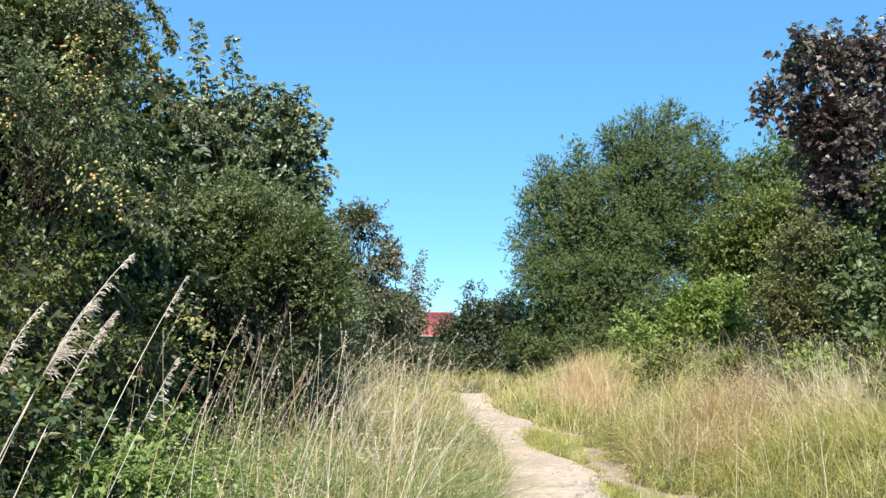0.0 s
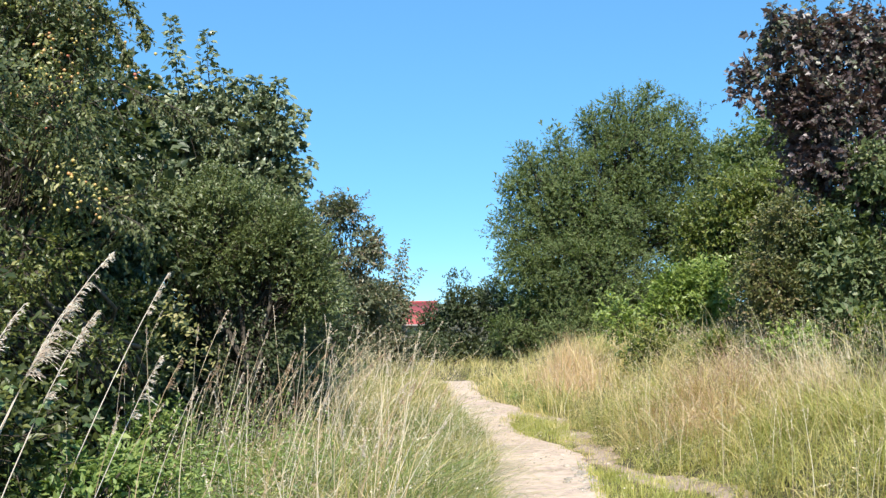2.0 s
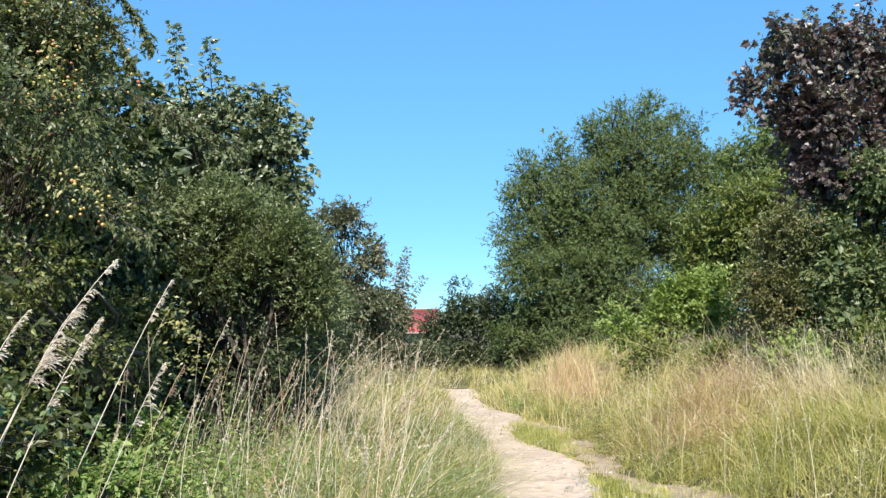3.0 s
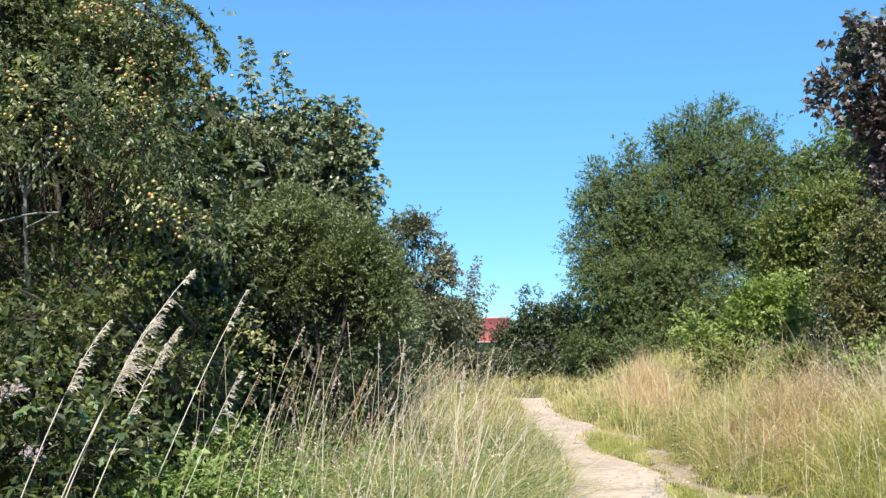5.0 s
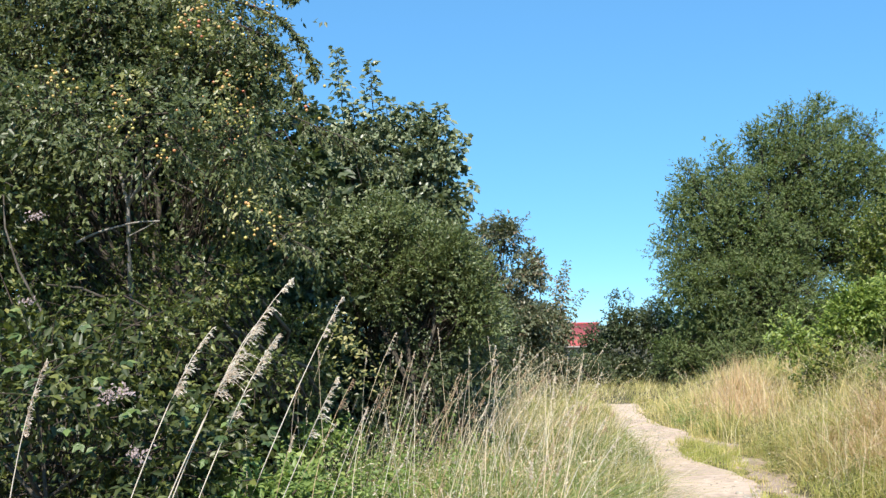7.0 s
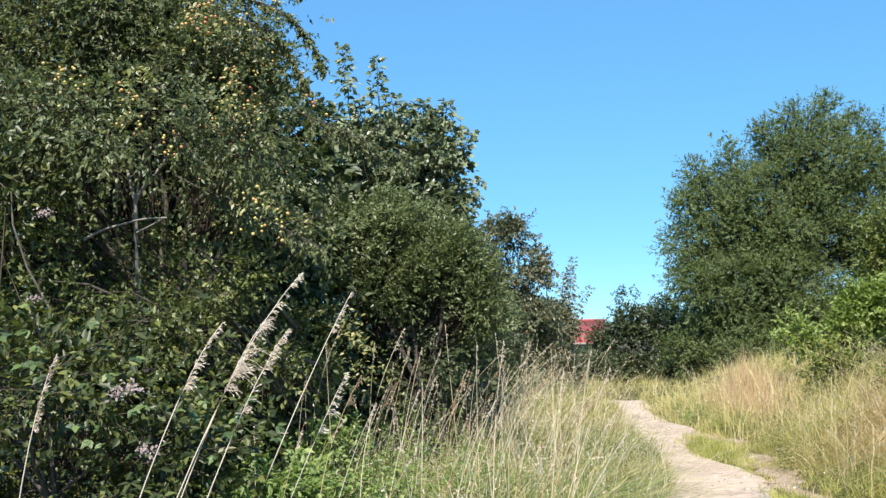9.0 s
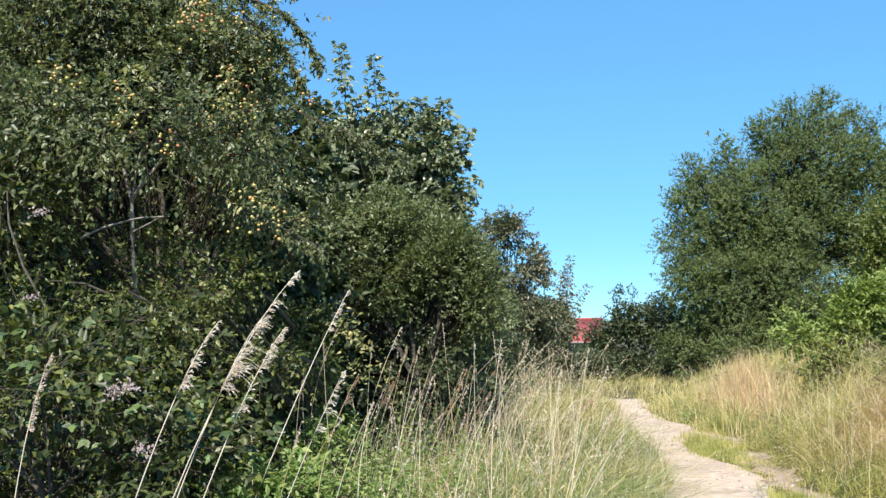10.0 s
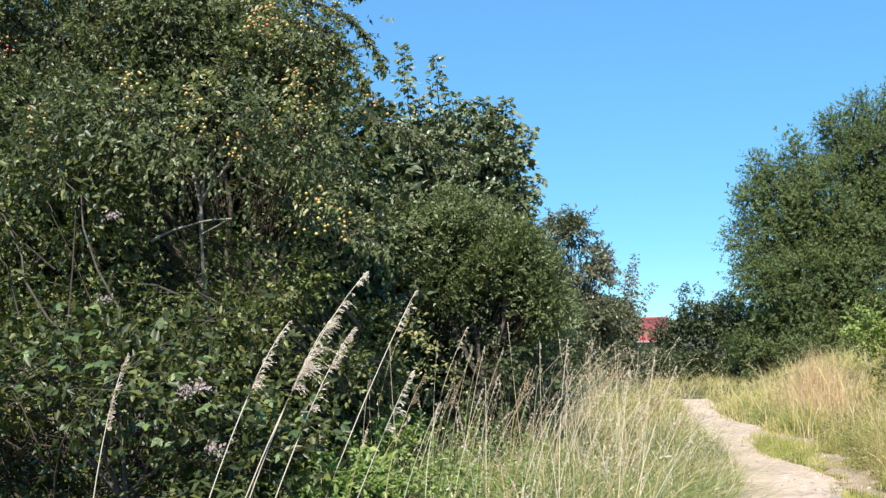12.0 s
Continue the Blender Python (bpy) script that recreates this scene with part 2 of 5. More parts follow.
LEAF_SHAPES = {
    "pointed": (np.array([(0, 0, 0), (0.30, 0.25, 0.06), (0.68, 0.15, 0.02), (1, 0, -0.10), (0.68, -0.15, 0.02), (0.30, -0.25, 0.06)]),
                [np.array([(0, 3, 2, 1), (0, 5, 4, 3)])]),
    "oval": (np.array([(0, 0, 0), (0.32, 0.27, 0.07), (0.72, 0.20, 0.04), (1, 0, -0.06), (0.72, -0.20, 0.04), (0.32, -0.27, 0.07)]),
             [np.array([(0, 3, 2, 1), (0, 5, 4, 3)])]),
    "small": (np.array([(0, 0, 0), (0.42, 0.25, 0.07), (1, 0, -0.06), (0.42, -0.25, 0.07)]), [np.array([(0, 2, 1), (0, 3, 2)])]),
    "lance": (np.array([(0, 0, 0), (0.45, 0.19, 0.05), (1, 0, -0.05), (0.45, -0.19, 0.05)]), [np.array([(0, 2, 1), (0, 3, 2)])]),
    "sliver": (np.array([(0, 0, 0), (0.5, 0.11, 0.03), (1, 0, 0), (0.5, -0.11, 0.03)]), [np.array([(0, 2, 1), (0, 3, 2)])]),
    "palmate": (np.array([(0, 0, 0), (0.02, 0.38, 0.05), (0.27, 0.28, 0.05), (0.54, 0.48, 0.0), (0.60, 0.24, 0.04), (1, 0, -0.12), (0.60, -0.24, 0.04), (0.54, -0.48, 0.0), (0.27, -0.28, 0.05), (0.02, -0.38, 0.05)]),
                [np.array([(0, 5, 4, 3, 2, 1), (0, 9, 8, 7, 6, 5)])]),
}


def leaves(soup, shape, at, along, face, size):
    """Leaves of one shape: where they sit, the way of the tip, the upper side and the length."""
    t, faces = LEAF_SHAPES[shape]
    n, k = len(at), len(t)
    along = unit(along)
    side = unit(np.cross(face, along))
    up = np.cross(along, side)
    v = at[:, None] + size[:, None, None] * (t[None, :, :1] * along[:, None] + t[None, :, 1:2] * side[:, None] + t[None, :, 2:] * up[:, None])
    off = (np.arange(n) * k)[:, None, None]
    soup.add(v.reshape(-1, 3), *[(g[None] + off).reshape(-1, g.shape[1]) for g in faces])


def tubes(soup, points, radii, sides=3):
    """Many tapered tubes at once: points (n, k, 3), radii (n, k)."""
    n, k, _ = points.shape
    d = unit(np.gradient(points, axis=1))
    ref = np.where(np.abs(d[..., 2:3]) > 0.9, np.array([1.0, 0, 0]), np.array([0, 0, 1.0]))
    a = unit(np.cross(d, ref))
    b = np.cross(d, a)
    ang = np.arange(sides) * 2 * math.pi / sides
    ring = points[:, :, None] + radii[:, :, None, None] * (np.cos(ang)[:, None] * a[:, :, None] + np.sin(ang)[:, None] * b[:, :, None])
    i = (np.arange(n) * k * sides)[:, None, None]
    j = (np.arange(k - 1) * sides)[None, :, None]
    s = np.arange(sides)[None, None]
    s2 = (s + 1) % sides
    quads = np.stack([i + j + s, i + j + s2, i + j + sides + s2, i + j + sides + s], -1).reshape(-1, 4)
    soup.add(ring.reshape(-1, 3), quads)


def bent(rng, a, b, k, wander, sag=0.0):
    """Lines from a to b (n, 3) with k points that wander and sag."""
    s = np.linspace(0, 1, k)[None, :, None]
    p = a[:, None] * (1 - s) + b[:, None] * s
    bow = np.sin(s * math.pi)
    length = np.linalg.norm(b - a, axis=1)[:, None, None]
    p = p + bow * rng.normal(0, wander, (len(a), 1, 3)) * length + bow * rng.normal(0, wander * 0.35, (len(a), k, 3)) * length
    p[..., 2] += (bow * sag * length)[..., 0]
    return p


# ---- the lie of the land ----
EDGE_Y = [-40, 0, 6, 8.1, 9.4, 10.6, 11.4, 12.4, 13.6, 14.6, 15.5, 16.3, 18.1, 20.0, 20.9, 21.5, 22.0, 22.5, 40]
EDGE_LEFT = [1.9, 0.8, 0.52, 0.48, 0.56, 0.64, 0.65, 0.60, 0.50, 0.42, 0.36, 0.32, 0.30, 0.28, 0.24, 0.05, -0.6, 0.9, 1.3]
EDGE_RIGHT = [2.9, 1.8, 1.46, 1.38, 1.54, 1.62, 1.42, 1.12, 1.03, 1.44, 1.42, 1.06, 0.89, 0.92, 0.96, 0.82, 0.3, 0.5, 0.7]
PATH_Y = np.arange(-40, 40.01, 0.1)
soft_edge = lambda v: np.convolve(np.pad(np.interp(PATH_Y, EDGE_Y, v), 4, mode="edge"), np.hanning(11)[1:-1] / np.hanning(11).sum(), "valid")
PATH_X, PATH_W = (soft_edge(EDGE_LEFT) + soft_edge(EDGE_RIGHT)) / 2, (soft_edge(EDGE_RIGHT) - soft_edge(EDGE_LEFT)) / 2
WORN_Y, WORN_X = [4, 8.3, 9.4, 10.4, 11.2, 12.3, 13.4, 14.3, 15.0], [2.9, 2.25, 1.98, 1.78, 1.76, 1.80, 1.74, 1.60, 1.40]


def smooth01(v):
    v = np.clip(v, 0, 1)
    return v * v * (3 - 2 * v)


def ripple(x, y, s):
    return (np.sin(x * 1.7 * s + 1.3 * np.sin(y * 0.9 * s)) + np.sin(y * 2.1 * s + 1.7 * np.sin(x * 1.1 * s + 2)) + np.sin((x + y) * 3.3 * s + 0.7)) / 3


def ground_z(x, y):
    x, y = np.asarray(x, float), np.asarray(y, float)
    off = x - np.interp(y, PATH_Y, PATH_X)
    near = 1 - smooth01((np.hypot(x, y - 12) - 30) / 25)
    z = 0.62 * smooth01((off - 0.8) / 2.6) * near + 0.20 * smooth01((-off - 0.5) / 1.4) * near * smooth01((y + 1) / 4)
    z = z + 0.035 * ripple(x, y, 1.1) * smooth01((np.abs(off) - 0.4) / 0.8) * near
    return z - 1.6 * smooth01((y - 24) / 36)


def graded(lo, hi, near_lo, near_hi, step):
    mid = np.arange(near_lo, near_hi + 1e-6, step)
    out = near_hi + (hi - near_hi) * np.linspace(0, 1, 30)[1:] ** 2.6
    inn = near_lo - (near_lo - lo) * np.linspace(0, 1, 30)[1:] ** 2.6
    return np.concatenate([inn[::-1], mid, out])


gx, gy = graded(-2500, 2500, -10, 12, 0.25), graded(-2500, 2500, -2, 34, 0.25)
X, Y = np.meshgrid(gx, gy)
V = np.stack([X, Y, ground_z(X, Y) - 0.016], -1).reshape(-1, 3)
nx, ny = len(gx), len(gy)
I = np.arange(nx * ny).reshape(ny, nx)
F = np.stack([I[:-1, :-1], I[:-1, 1:], I[1:, 1:], I[1:, :-1]], -1).reshape(-1, 4)
tagged(new("ground", mesh_np("ground", V, [F], SOIL)), "brown soil and litter under rough grass", "ground", kind="structure")


def strip(name, ys, xs, ws, material, lift, seed, label, category, fray=1.0):
    """A trodden strip that follows the land, with ragged edges."""
    rng = np.random.default_rng(seed)
    y = np.arange(max(ys[0], -12), ys[-1], 0.06)
    c, w = np.interp(y, ys, xs), np.interp(y, ys, ws)
    ragged = lambda: 0.02 * np.sin(y * 2.3 + rng.uniform(0, 6)) + 0.012 * np.sin(y * 5.9 + 2 * np.sin(y * 1.7) + rng.uniform(0, 6)) + rng.normal(0, 0.012, len(y))
    left, right = c - w - fray * ragged(), c + w + fray * ragged()
    s = np.linspace(0, 1, 15)[None]
    x = left[:, None] * (1 - s) + right[:, None] * s
    yy = np.repeat(y[:, None], 15, 1)
    z = ground_z(x, yy) + lift + 0.003 * ripple(x, yy, 0.8) - 0.012 * np.sin(s * math.pi)
    z[:, [0, -1]] -= 0.035
    v = np.stack([x, yy, z], -1).reshape(-1, 3)
    i = np.arange(len(v)).reshape(len(y), 15)
    f = np.stack([i[:-1, :-1], i[:-1, 1:], i[1:, 1:], i[1:, :-1]], -1).reshape(-1, 4)
    me = mesh_np(name, v, [f], material)
    me.polygons.foreach_set("use_smooth", np.ones(len(me.polygons), dtype=bool))
    return tagged(new(name, me), label, category, kind="structure")


TRODDEN = PATH_Y < 20.9
strip("path", PATH_Y[TRODDEN], PATH_X[TRODDEN], PATH_W[TRODDEN] + 0.07, SAND, 0.012, 3, "narrow trodden path of pale sandy gravel", "path")
strip("worn_edge", WORN_Y, WORN_X, [0.12, 0.13, 0.14, 0.13, 0.15, 0.10, 0.09, 0.12, 0.10], DARK_SOIL, 0.008, 5,
      "strip of worn grey soil beside the path", "path", 4.5)


# ---- trees and shrubs ----
def inside(p, lobes):
    """How deep points lie in the lobes: 1 on a skin, less inside."""
    return np.min([np.linalg.norm((p - np.array(l[:3])) / np.array(l[3:6]), axis=1) for l in lobes], axis=0)


def clump_spots(rng, lobes, radius, shell, gaps, rough_edge, thick, inset):
    """Where the leafy sprays of a crown sit: centres and the way out of the crown, kept apart from one another."""
    spots, outs = [], []
    for l in lobes:
        area = 4 * math.pi * ((l[3] * l[4]) ** 1.6 / 3 + (l[3] * l[5]) ** 1.6 / 3 + (l[4] * l[5]) ** 1.6 / 3) ** (1 / 1.6)
        n = max(5, int(thick * area / (radius * radius)))
        u = unit(rng.normal(0, 1, (n, 3)))
        bump = 1 + rough_edge * (np.sin(u[:, 0] * 7 + l[0] * 3) + np.sin(u[:, 1] * 8 + l[1] * 5) + np.sin(u[:, 2] * 9 + l[2] * 7)) / 1.7
        small = min(1.0, min(l[3:6]) / (2.5 * inset))
        r = (shell + (1.02 - shell) * rng.random(n) ** 0.5) * bump - inset * small / np.linalg.norm(u * np.array(l[3:6]), axis=1)
        p = np.array(l[:3]) + u * np.maximum(r, 0.1)[:, None] * np.array(l[3:6])
        hole = np.sin(p[:, 0] * gaps[1] + 2 * np.sin(p[:, 2] * gaps[1] * 0.7)) * np.sin(p[:, 2] * gaps[1] * 1.2 + np.sin(p[:, 1] * gaps[1]))
        keep = (hole > -1 + gaps[0] * rng.random(n)) & (p[:, 2] > ground_z(p[:, 0], p[:, 1]) + 0.12)
        others = [o for o in lobes if o is not l]
        if others:
            keep &= inside(p, others) > 0.7
        spots.append(p[keep])
        outs.append(u[keep])
    p, out = np.concatenate(spots), np.concatenate(outs)
    order = rng.permutation(len(p))
    taken = np.zeros((0, 3))
    chosen = []
    for k in order:
        if not len(taken) or np.min(np.sum((taken - p[k]) ** 2, axis=1)) > (0.72 * radius) ** 2:
            taken = np.vstack([taken, p[k]])
            chosen.append(k)
    return p[chosen], out[chosen]


def foliage(rng, lobes, twigs, per_twig, leaf, twig, lift, droop, shell, gaps, rough_edge=0.16, clump=0.2):
    """Sprays of twigs over the lobes of a crown, with leaves along each twig. Returns twig lines and leaf arrays."""
    c, o = clump_spots(rng, lobes, clump, shell, gaps, rough_edge, 0.75, 0.3 * clump + 0.5 * twig)
    weight = rng.uniform(0.35, 1.6, len(c))
    many = np.maximum(3, (twigs * 1.35 * weight / weight.sum()).astype(int))
    which = np.repeat(np.arange(len(c)), many)
    reach = (clump * rng.uniform(0.65, 1.3, len(c)))[which]
    out = o[which]
    lean = unit(o + np.array([0, 0, 0.75 * lift]) + rng.normal(0, 0.35, o.shape))[which]
    # twigs fan out of the foot of each spray
    foot = c[which] - lean * reach[:, None] * 0.75
    d = unit(lean * 0.75 + rng.normal(0, 0.55, foot.shape))
    p = foot + d * (reach * rng.uniform(0.25, 1.35, len(foot)))[:, None]
    p[:, 2] -= 0.5 * droop * np.sum((p - foot) ** 2, axis=1) / np.maximum(reach, 0.05)
    d = unit(d + np.array([0, 0, lift * 0.5 - droop * 0.55]) + rng.normal(0, 0.25, p.shape))
    length = twig * rng.uniform(0.5, 1.25, len(p))
    keep = p[:, 2] > ground_z(p[:, 0], p[:, 1]) + 0.05
    p, d, length, out, which = p[keep], d[keep], length[keep], out[keep], which[keep]
    ends = p + d * length[:, None]
    ends[:, 2] -= 0.25 * droop * length
    lines = np.stack([p, ends], 1)
    s = rng.uniform(0.1, 1.05, (len(p), per_twig))
    at = p[:, None] * (1 - s[..., None]) + ends[:, None] * s[..., None]
    along = 0.6 * d[:, None] + rng.normal(0, 0.55, at.shape) + np.array([0, 0, -droop * 0.5])
    # the leaves of one spray turn much the same way
    turn = rng.normal(0, 0.42, c.shape)[which]
    face = np.array([0, 0, 0.5]) + 0.3 * out[:, None] + 0.4 * np.array(to_sun) + turn[:, None] + rng.normal(0, 0.48, at.shape)
    size = leaf * rng.uniform(0.6, 1.25, s.shape)
    return lines, at.reshape(-1, 3), along.reshape(-1, 3), face.reshape(-1, 3), size.ravel(), out


def shoot(rng, foot, tip, n, leaf, shape, soup, wood, spread=0.5, thick=0.008):
    """A long leafy shoot that stands out of a crown."""
    line = bent(rng, np.array([foot], float), np.array([tip], float), 8, 0.03)
    tubes(wood, line, np.linspace(thick, 0.003, 8)[None], 4)
    s = np.sort(rng.uniform(0.08, 1.0, n))
    at = np.stack([np.interp(s, np.linspace(0, 1, 8), line[0, :, i]) for i in range(3)], -1)
    d = unit(np.array(tip, float) - np.array(foot, float))
    around = rng.normal(0, 1, (n, 3))
    around = unit(around - (around @ d)[:, None] * d)
    along = around * spread + d * 0.35 + np.array([0, 0, -0.1])
    at = at + around * leaf * rng.uniform(0.0, 0.5, (n, 1))
    leaves(soup, shape, at, along, np.array([0, 0, 0.4]) + d * 0.3 + 0.8 * np.array(to_sun) + rng.normal(0, 0.45, (n, 3)), leaf * rng.uniform(0.6, 1.15, n) * (1.15 - 0.5 * s))


def leader(rng, foot, tip, leaf, shape, soup, wood, step=0.085):
    """An upright leading shoot: pairs of stalked leaves at nodes, each pair crosswise to the last, and a tuft on top."""
    foot, tip = np.array(foot, float), np.array(tip, float)
    line = bent(rng, foot[None], tip[None], 9, 0.025)
    tubes(wood, line, np.linspace(0.009, 0.003, 9)[None], 5)
    d = unit(tip - foot)
    a = unit(np.cross(d, np.array([0.3, 1.0, 0.1])))
    b = np.cross(d, a)
    count = max(4, int(np.linalg.norm(tip - foot) / step))
    at, along, face, size = [], [], [], []
    for k in range(count + 1):
        s = k / count
        c = np.array([np.interp(s, np.linspace(0, 1, 9), line[0, :, i]) for i in range(3)])
        for j in range(16 if k == count else 13):
            turn = k * 1.35 + (j % 2) * math.pi + (j // 2) * 0.8 + rng.normal(0, 0.25)
            way = math.cos(turn) * a + math.sin(turn) * b
            up = 0.25 + 0.5 * s + rng.normal(0, 0.15)
            stalk = leaf * rng.uniform(0.15, 1.15) * (1.5 - 1.0 * s)
            at.append(c + way * stalk + d * stalk * up)
            along.append(way + d * (up - 0.75) + rng.normal(0, 0.25, 3))
            face.append(d * 0.3 + 0.5 * np.array(to_sun) + 0.6 * way + rng.normal(0, 0.5, 3))
            size.append(leaf * rng.uniform(0.7, 1.1) * (1.1 - 0.4 * s))
    leaves(soup, shape, np.array(at), np.array(along), np.array(face), np.array(size))


def tree(name, base, lobes, material, label, category, seed, twigs, per_twig, leaf, twig=0.22, shape="oval", trunk=0.08, lift=0.15,
         droop=0.3, shell=0.45, gaps=(0.9, 2.2), shoots=(), stems=1, rough_edge=0.16, shoot_leaves=60, core=0, clump=0.2, leaders=(), leader_leaf=0.1, core_leaf=1.7):
    """A tree or shrub: trunk and limbs, twigs, and a crown of single leaves."""
    rng = np.random.default_rng(seed)
    bx, by = base
    bz = float(ground_z(bx, by)) - 0.06
    top = empty(name, bx, by, bz)
    tagged(top, label, category)
    crown, wood = Soup(), Soup()
    lines, at, along, face, size, out = foliage(rng, lobes, twigs, per_twig, leaf, twig, lift, droop, shell, gaps, rough_edge, clump)
    leaves(crown, shape, at, along, face, size)
    if core:
        deep = [(*l[:3], l[3] * 0.72, l[4] * 0.72, l[5] * 0.72) for l in lobes]
        _, at, along, face, size, _ = foliage(rng, deep, core, 6, leaf * core_leaf, twig, lift, droop, 0.5, (0.1, 2.0), 0.1, clump * 1.3)
        leaves(crown, shape, at, along, face, size)
    thin = lines[::5]
    tubes(wood, thin, np.array([[0.004, 0.0015]]).repeat(len(thin), 0) * (1 + trunk * 2))
    for foot, tip in shoots:
        shoot(rng, foot, tip, shoot_leaves, leaf, shape, crown, wood)
    for foot, tip in leaders:
        leader(rng, foot, tip, leader_leaf, shape, crown, wood)
    # thin branches that carry the twigs, springing from the limbs
    heights = [l[2] for l in lobes]
    fork = bz + max(0.25, 0.45 * (np.mean(heights) - bz))
    pick = rng.choice(len(lines), max(6, len(lines) // 12), replace=False)
    ends = lines[pick, 0]
    near = np.array([lobes[int(np.argmin([np.linalg.norm((e - np.array(l[:3])) / np.array(l[3:6])) for l in lobes]))][:3] for e in ends])
    f = rng.uniform(0.35, 1.1, (len(pick), 1))
    starts = np.array([bx, by, fork]) * (1 - f) + near * f + rng.normal(0, 0.1, near.shape)
    tubes(wood, bent(rng, starts, ends, 4, 0.1, 0.06), np.linspace(0.009, 0.003, 4)[None].repeat(len(pick), 0) * (0.7 + trunk * 2), 3)
    part_mesh("branchwork", wood.mesh("branchwork", TWIG), top)["kind"] = "stuff"
    # trunk and limbs
    for k in range(stems):
        lean = rng.normal(0, 0.12 if stems > 1 else 0.04, 2) * (fork - bz)
        a = np.array([[bx + lean[0] * 0.6 * k, by + lean[1] * 0.4 * k, bz]])
        b = np.array([[bx + lean[0] * 2, by + lean[1] * 2, fork]])
        s = Soup()
        tubes(s, bent(rng, a, b, 8, 0.03), np.linspace(trunk * 1.25, trunk * 0.75, 8)[None] * (1 if stems == 1 else 0.6), 10)
        part_mesh("trunk", s.mesh("trunk", BARK, True), top)
        for l in lobes[k::stems]:
            s = Soup()
            c = np.array([[l[0], l[1], l[2] + 0.35 * l[5]]])
            tubes(s, bent(rng, b - np.array([[0, 0, 0.05]]), c, 9, 0.05, 0.08), np.linspace(trunk * 0.6, trunk * 0.12, 9)[None], 7)
            part_mesh("limb", s.mesh("limb", BARK, True), top)
    part_mesh("crown", crown.mesh("crown", material), top)
    return top


PLUM_LOBES = [(-3.65, 7.7, 4.0, 1.05, 1.1, 0.95), (-2.88, 7.5, 3.45, 0.42, 0.8, 0.72), (-4.8, 7.6, 3.85, 1.2, 1.1, 1.1),
              (-2.72, 7.45, 2.68, 0.42, 0.5, 0.36), (-5.1, 7.2, 2.6, 0.85, 0.6, 0.6), (-4.3, 7.1, 3.0, 0.5, 0.5, 0.4),
              (-3.38, 6.05, 3.02, 0.55, 0.36, 0.34), (-2.78, 6.0, 2.92, 0.5, 0.33, 0.29), (-2.25, 6.3, 2.92, 0.28, 0.28, 0.24), (-3.95, 6.1, 2.95, 0.4, 0.33, 0.3),
              (-4.6, 6.7, 3.3, 0.7, 0.5, 0.55), (-5.2, 6.8, 4.1, 0.8, 0.6, 0.75), (-2.58, 7.3, 4.0, 0.34, 0.4, 0.36), (-2.52, 7.3, 3.5, 0.26, 0.3, 0.34),
              (-2.5, 7.2, 3.02, 0.2, 0.25, 0.22), (-2.1, 7.25, 2.3, 0.28, 0.3, 0.26)]
plum = tree("plum_tree", (-3.55, 7.7), PLUM_LOBES, PLUM_LEAF,
            "plum tree with small green leaves and ripening yellow fruit", "tree", 11, 11800, 10, 0.042, 0.26, shape="small", trunk=0.055, droop=0.45,
            gaps=(1.2, 2.3), core=1600, core_leaf=1.2, clump=0.2, rough_edge=0.2)


def bough(parent, points, thick, material, seed, sprays, leaf, spray, hang, bare=0.0, shape="small", bark=None):
    """A long bough that reaches out of a crown, with leafy sprays hanging along it past its bare foot."""
    rng = np.random.default_rng(seed)
    p = np.array(points, float)
    s = np.linspace(0, 1, 16)
    line = np.stack([np.interp(s, np.linspace(0, 1, len(p)), p[:, i]) for i in range(3)], -1)
    for _ in range(3):
        line[1:-1] = (line[:-2] + 2 * line[1:-1] + line[2:]) / 4
    w = Soup()
    tubes(w, line[None], np.linspace(thick, thick * 0.3, 16)[None], 6)
    at = bare + (1.0 - bare) * np.sort(rng.random(sprays) ** 0.9)
    foot = np.stack([np.interp(at, s, line[:, i]) for i in range(3)], -1)
    way = np.stack([np.interp(at, s, np.gradient(line[:, i])) for i in range(3)], -1)
    d = unit(unit(way) * 0.8 + rng.normal(0, 0.5, foot.shape) + np.array([0, 0, -hang]))
    ends = foot + d * (spray * rng.uniform(0.4, 1.2, sprays) * (1.1 - 0.5 * at))[:, None]
    tubes(w, bent(rng, foot, ends, 4, 0.04), np.linspace(0.003, 0.0012, 4)[None].repeat(sprays, 0), 3)
    k = 13
    f = rng.uniform(0.05, 1.05, (sprays, k, 1))
    q = (foot[:, None] * (1 - f) + ends[:, None] * f).reshape(-1, 3)
    along = 0.6 * np.repeat(d, k, 0) + rng.normal(0, 0.5, q.shape) + np.array([0, 0, -0.5 * hang])
    face = np.array([0, 0, 0.5]) + 0.5 * np.array(to_sun) + rng.normal(0, 0.55, q.shape)
    c = Soup()
    leaves(c, shape, q, along, face, leaf * rng.uniform(0.65, 1.25, len(q)))
    stem = part_mesh("bough", w.mesh("bough", bark or TWIG, True), parent)
    foliage_ob = new("foliage", c.mesh("foliage", material))
    foliage_ob.parent = stem
    foliage_ob.matrix_parent_inverse = Matrix.Identity(4)
    return stem


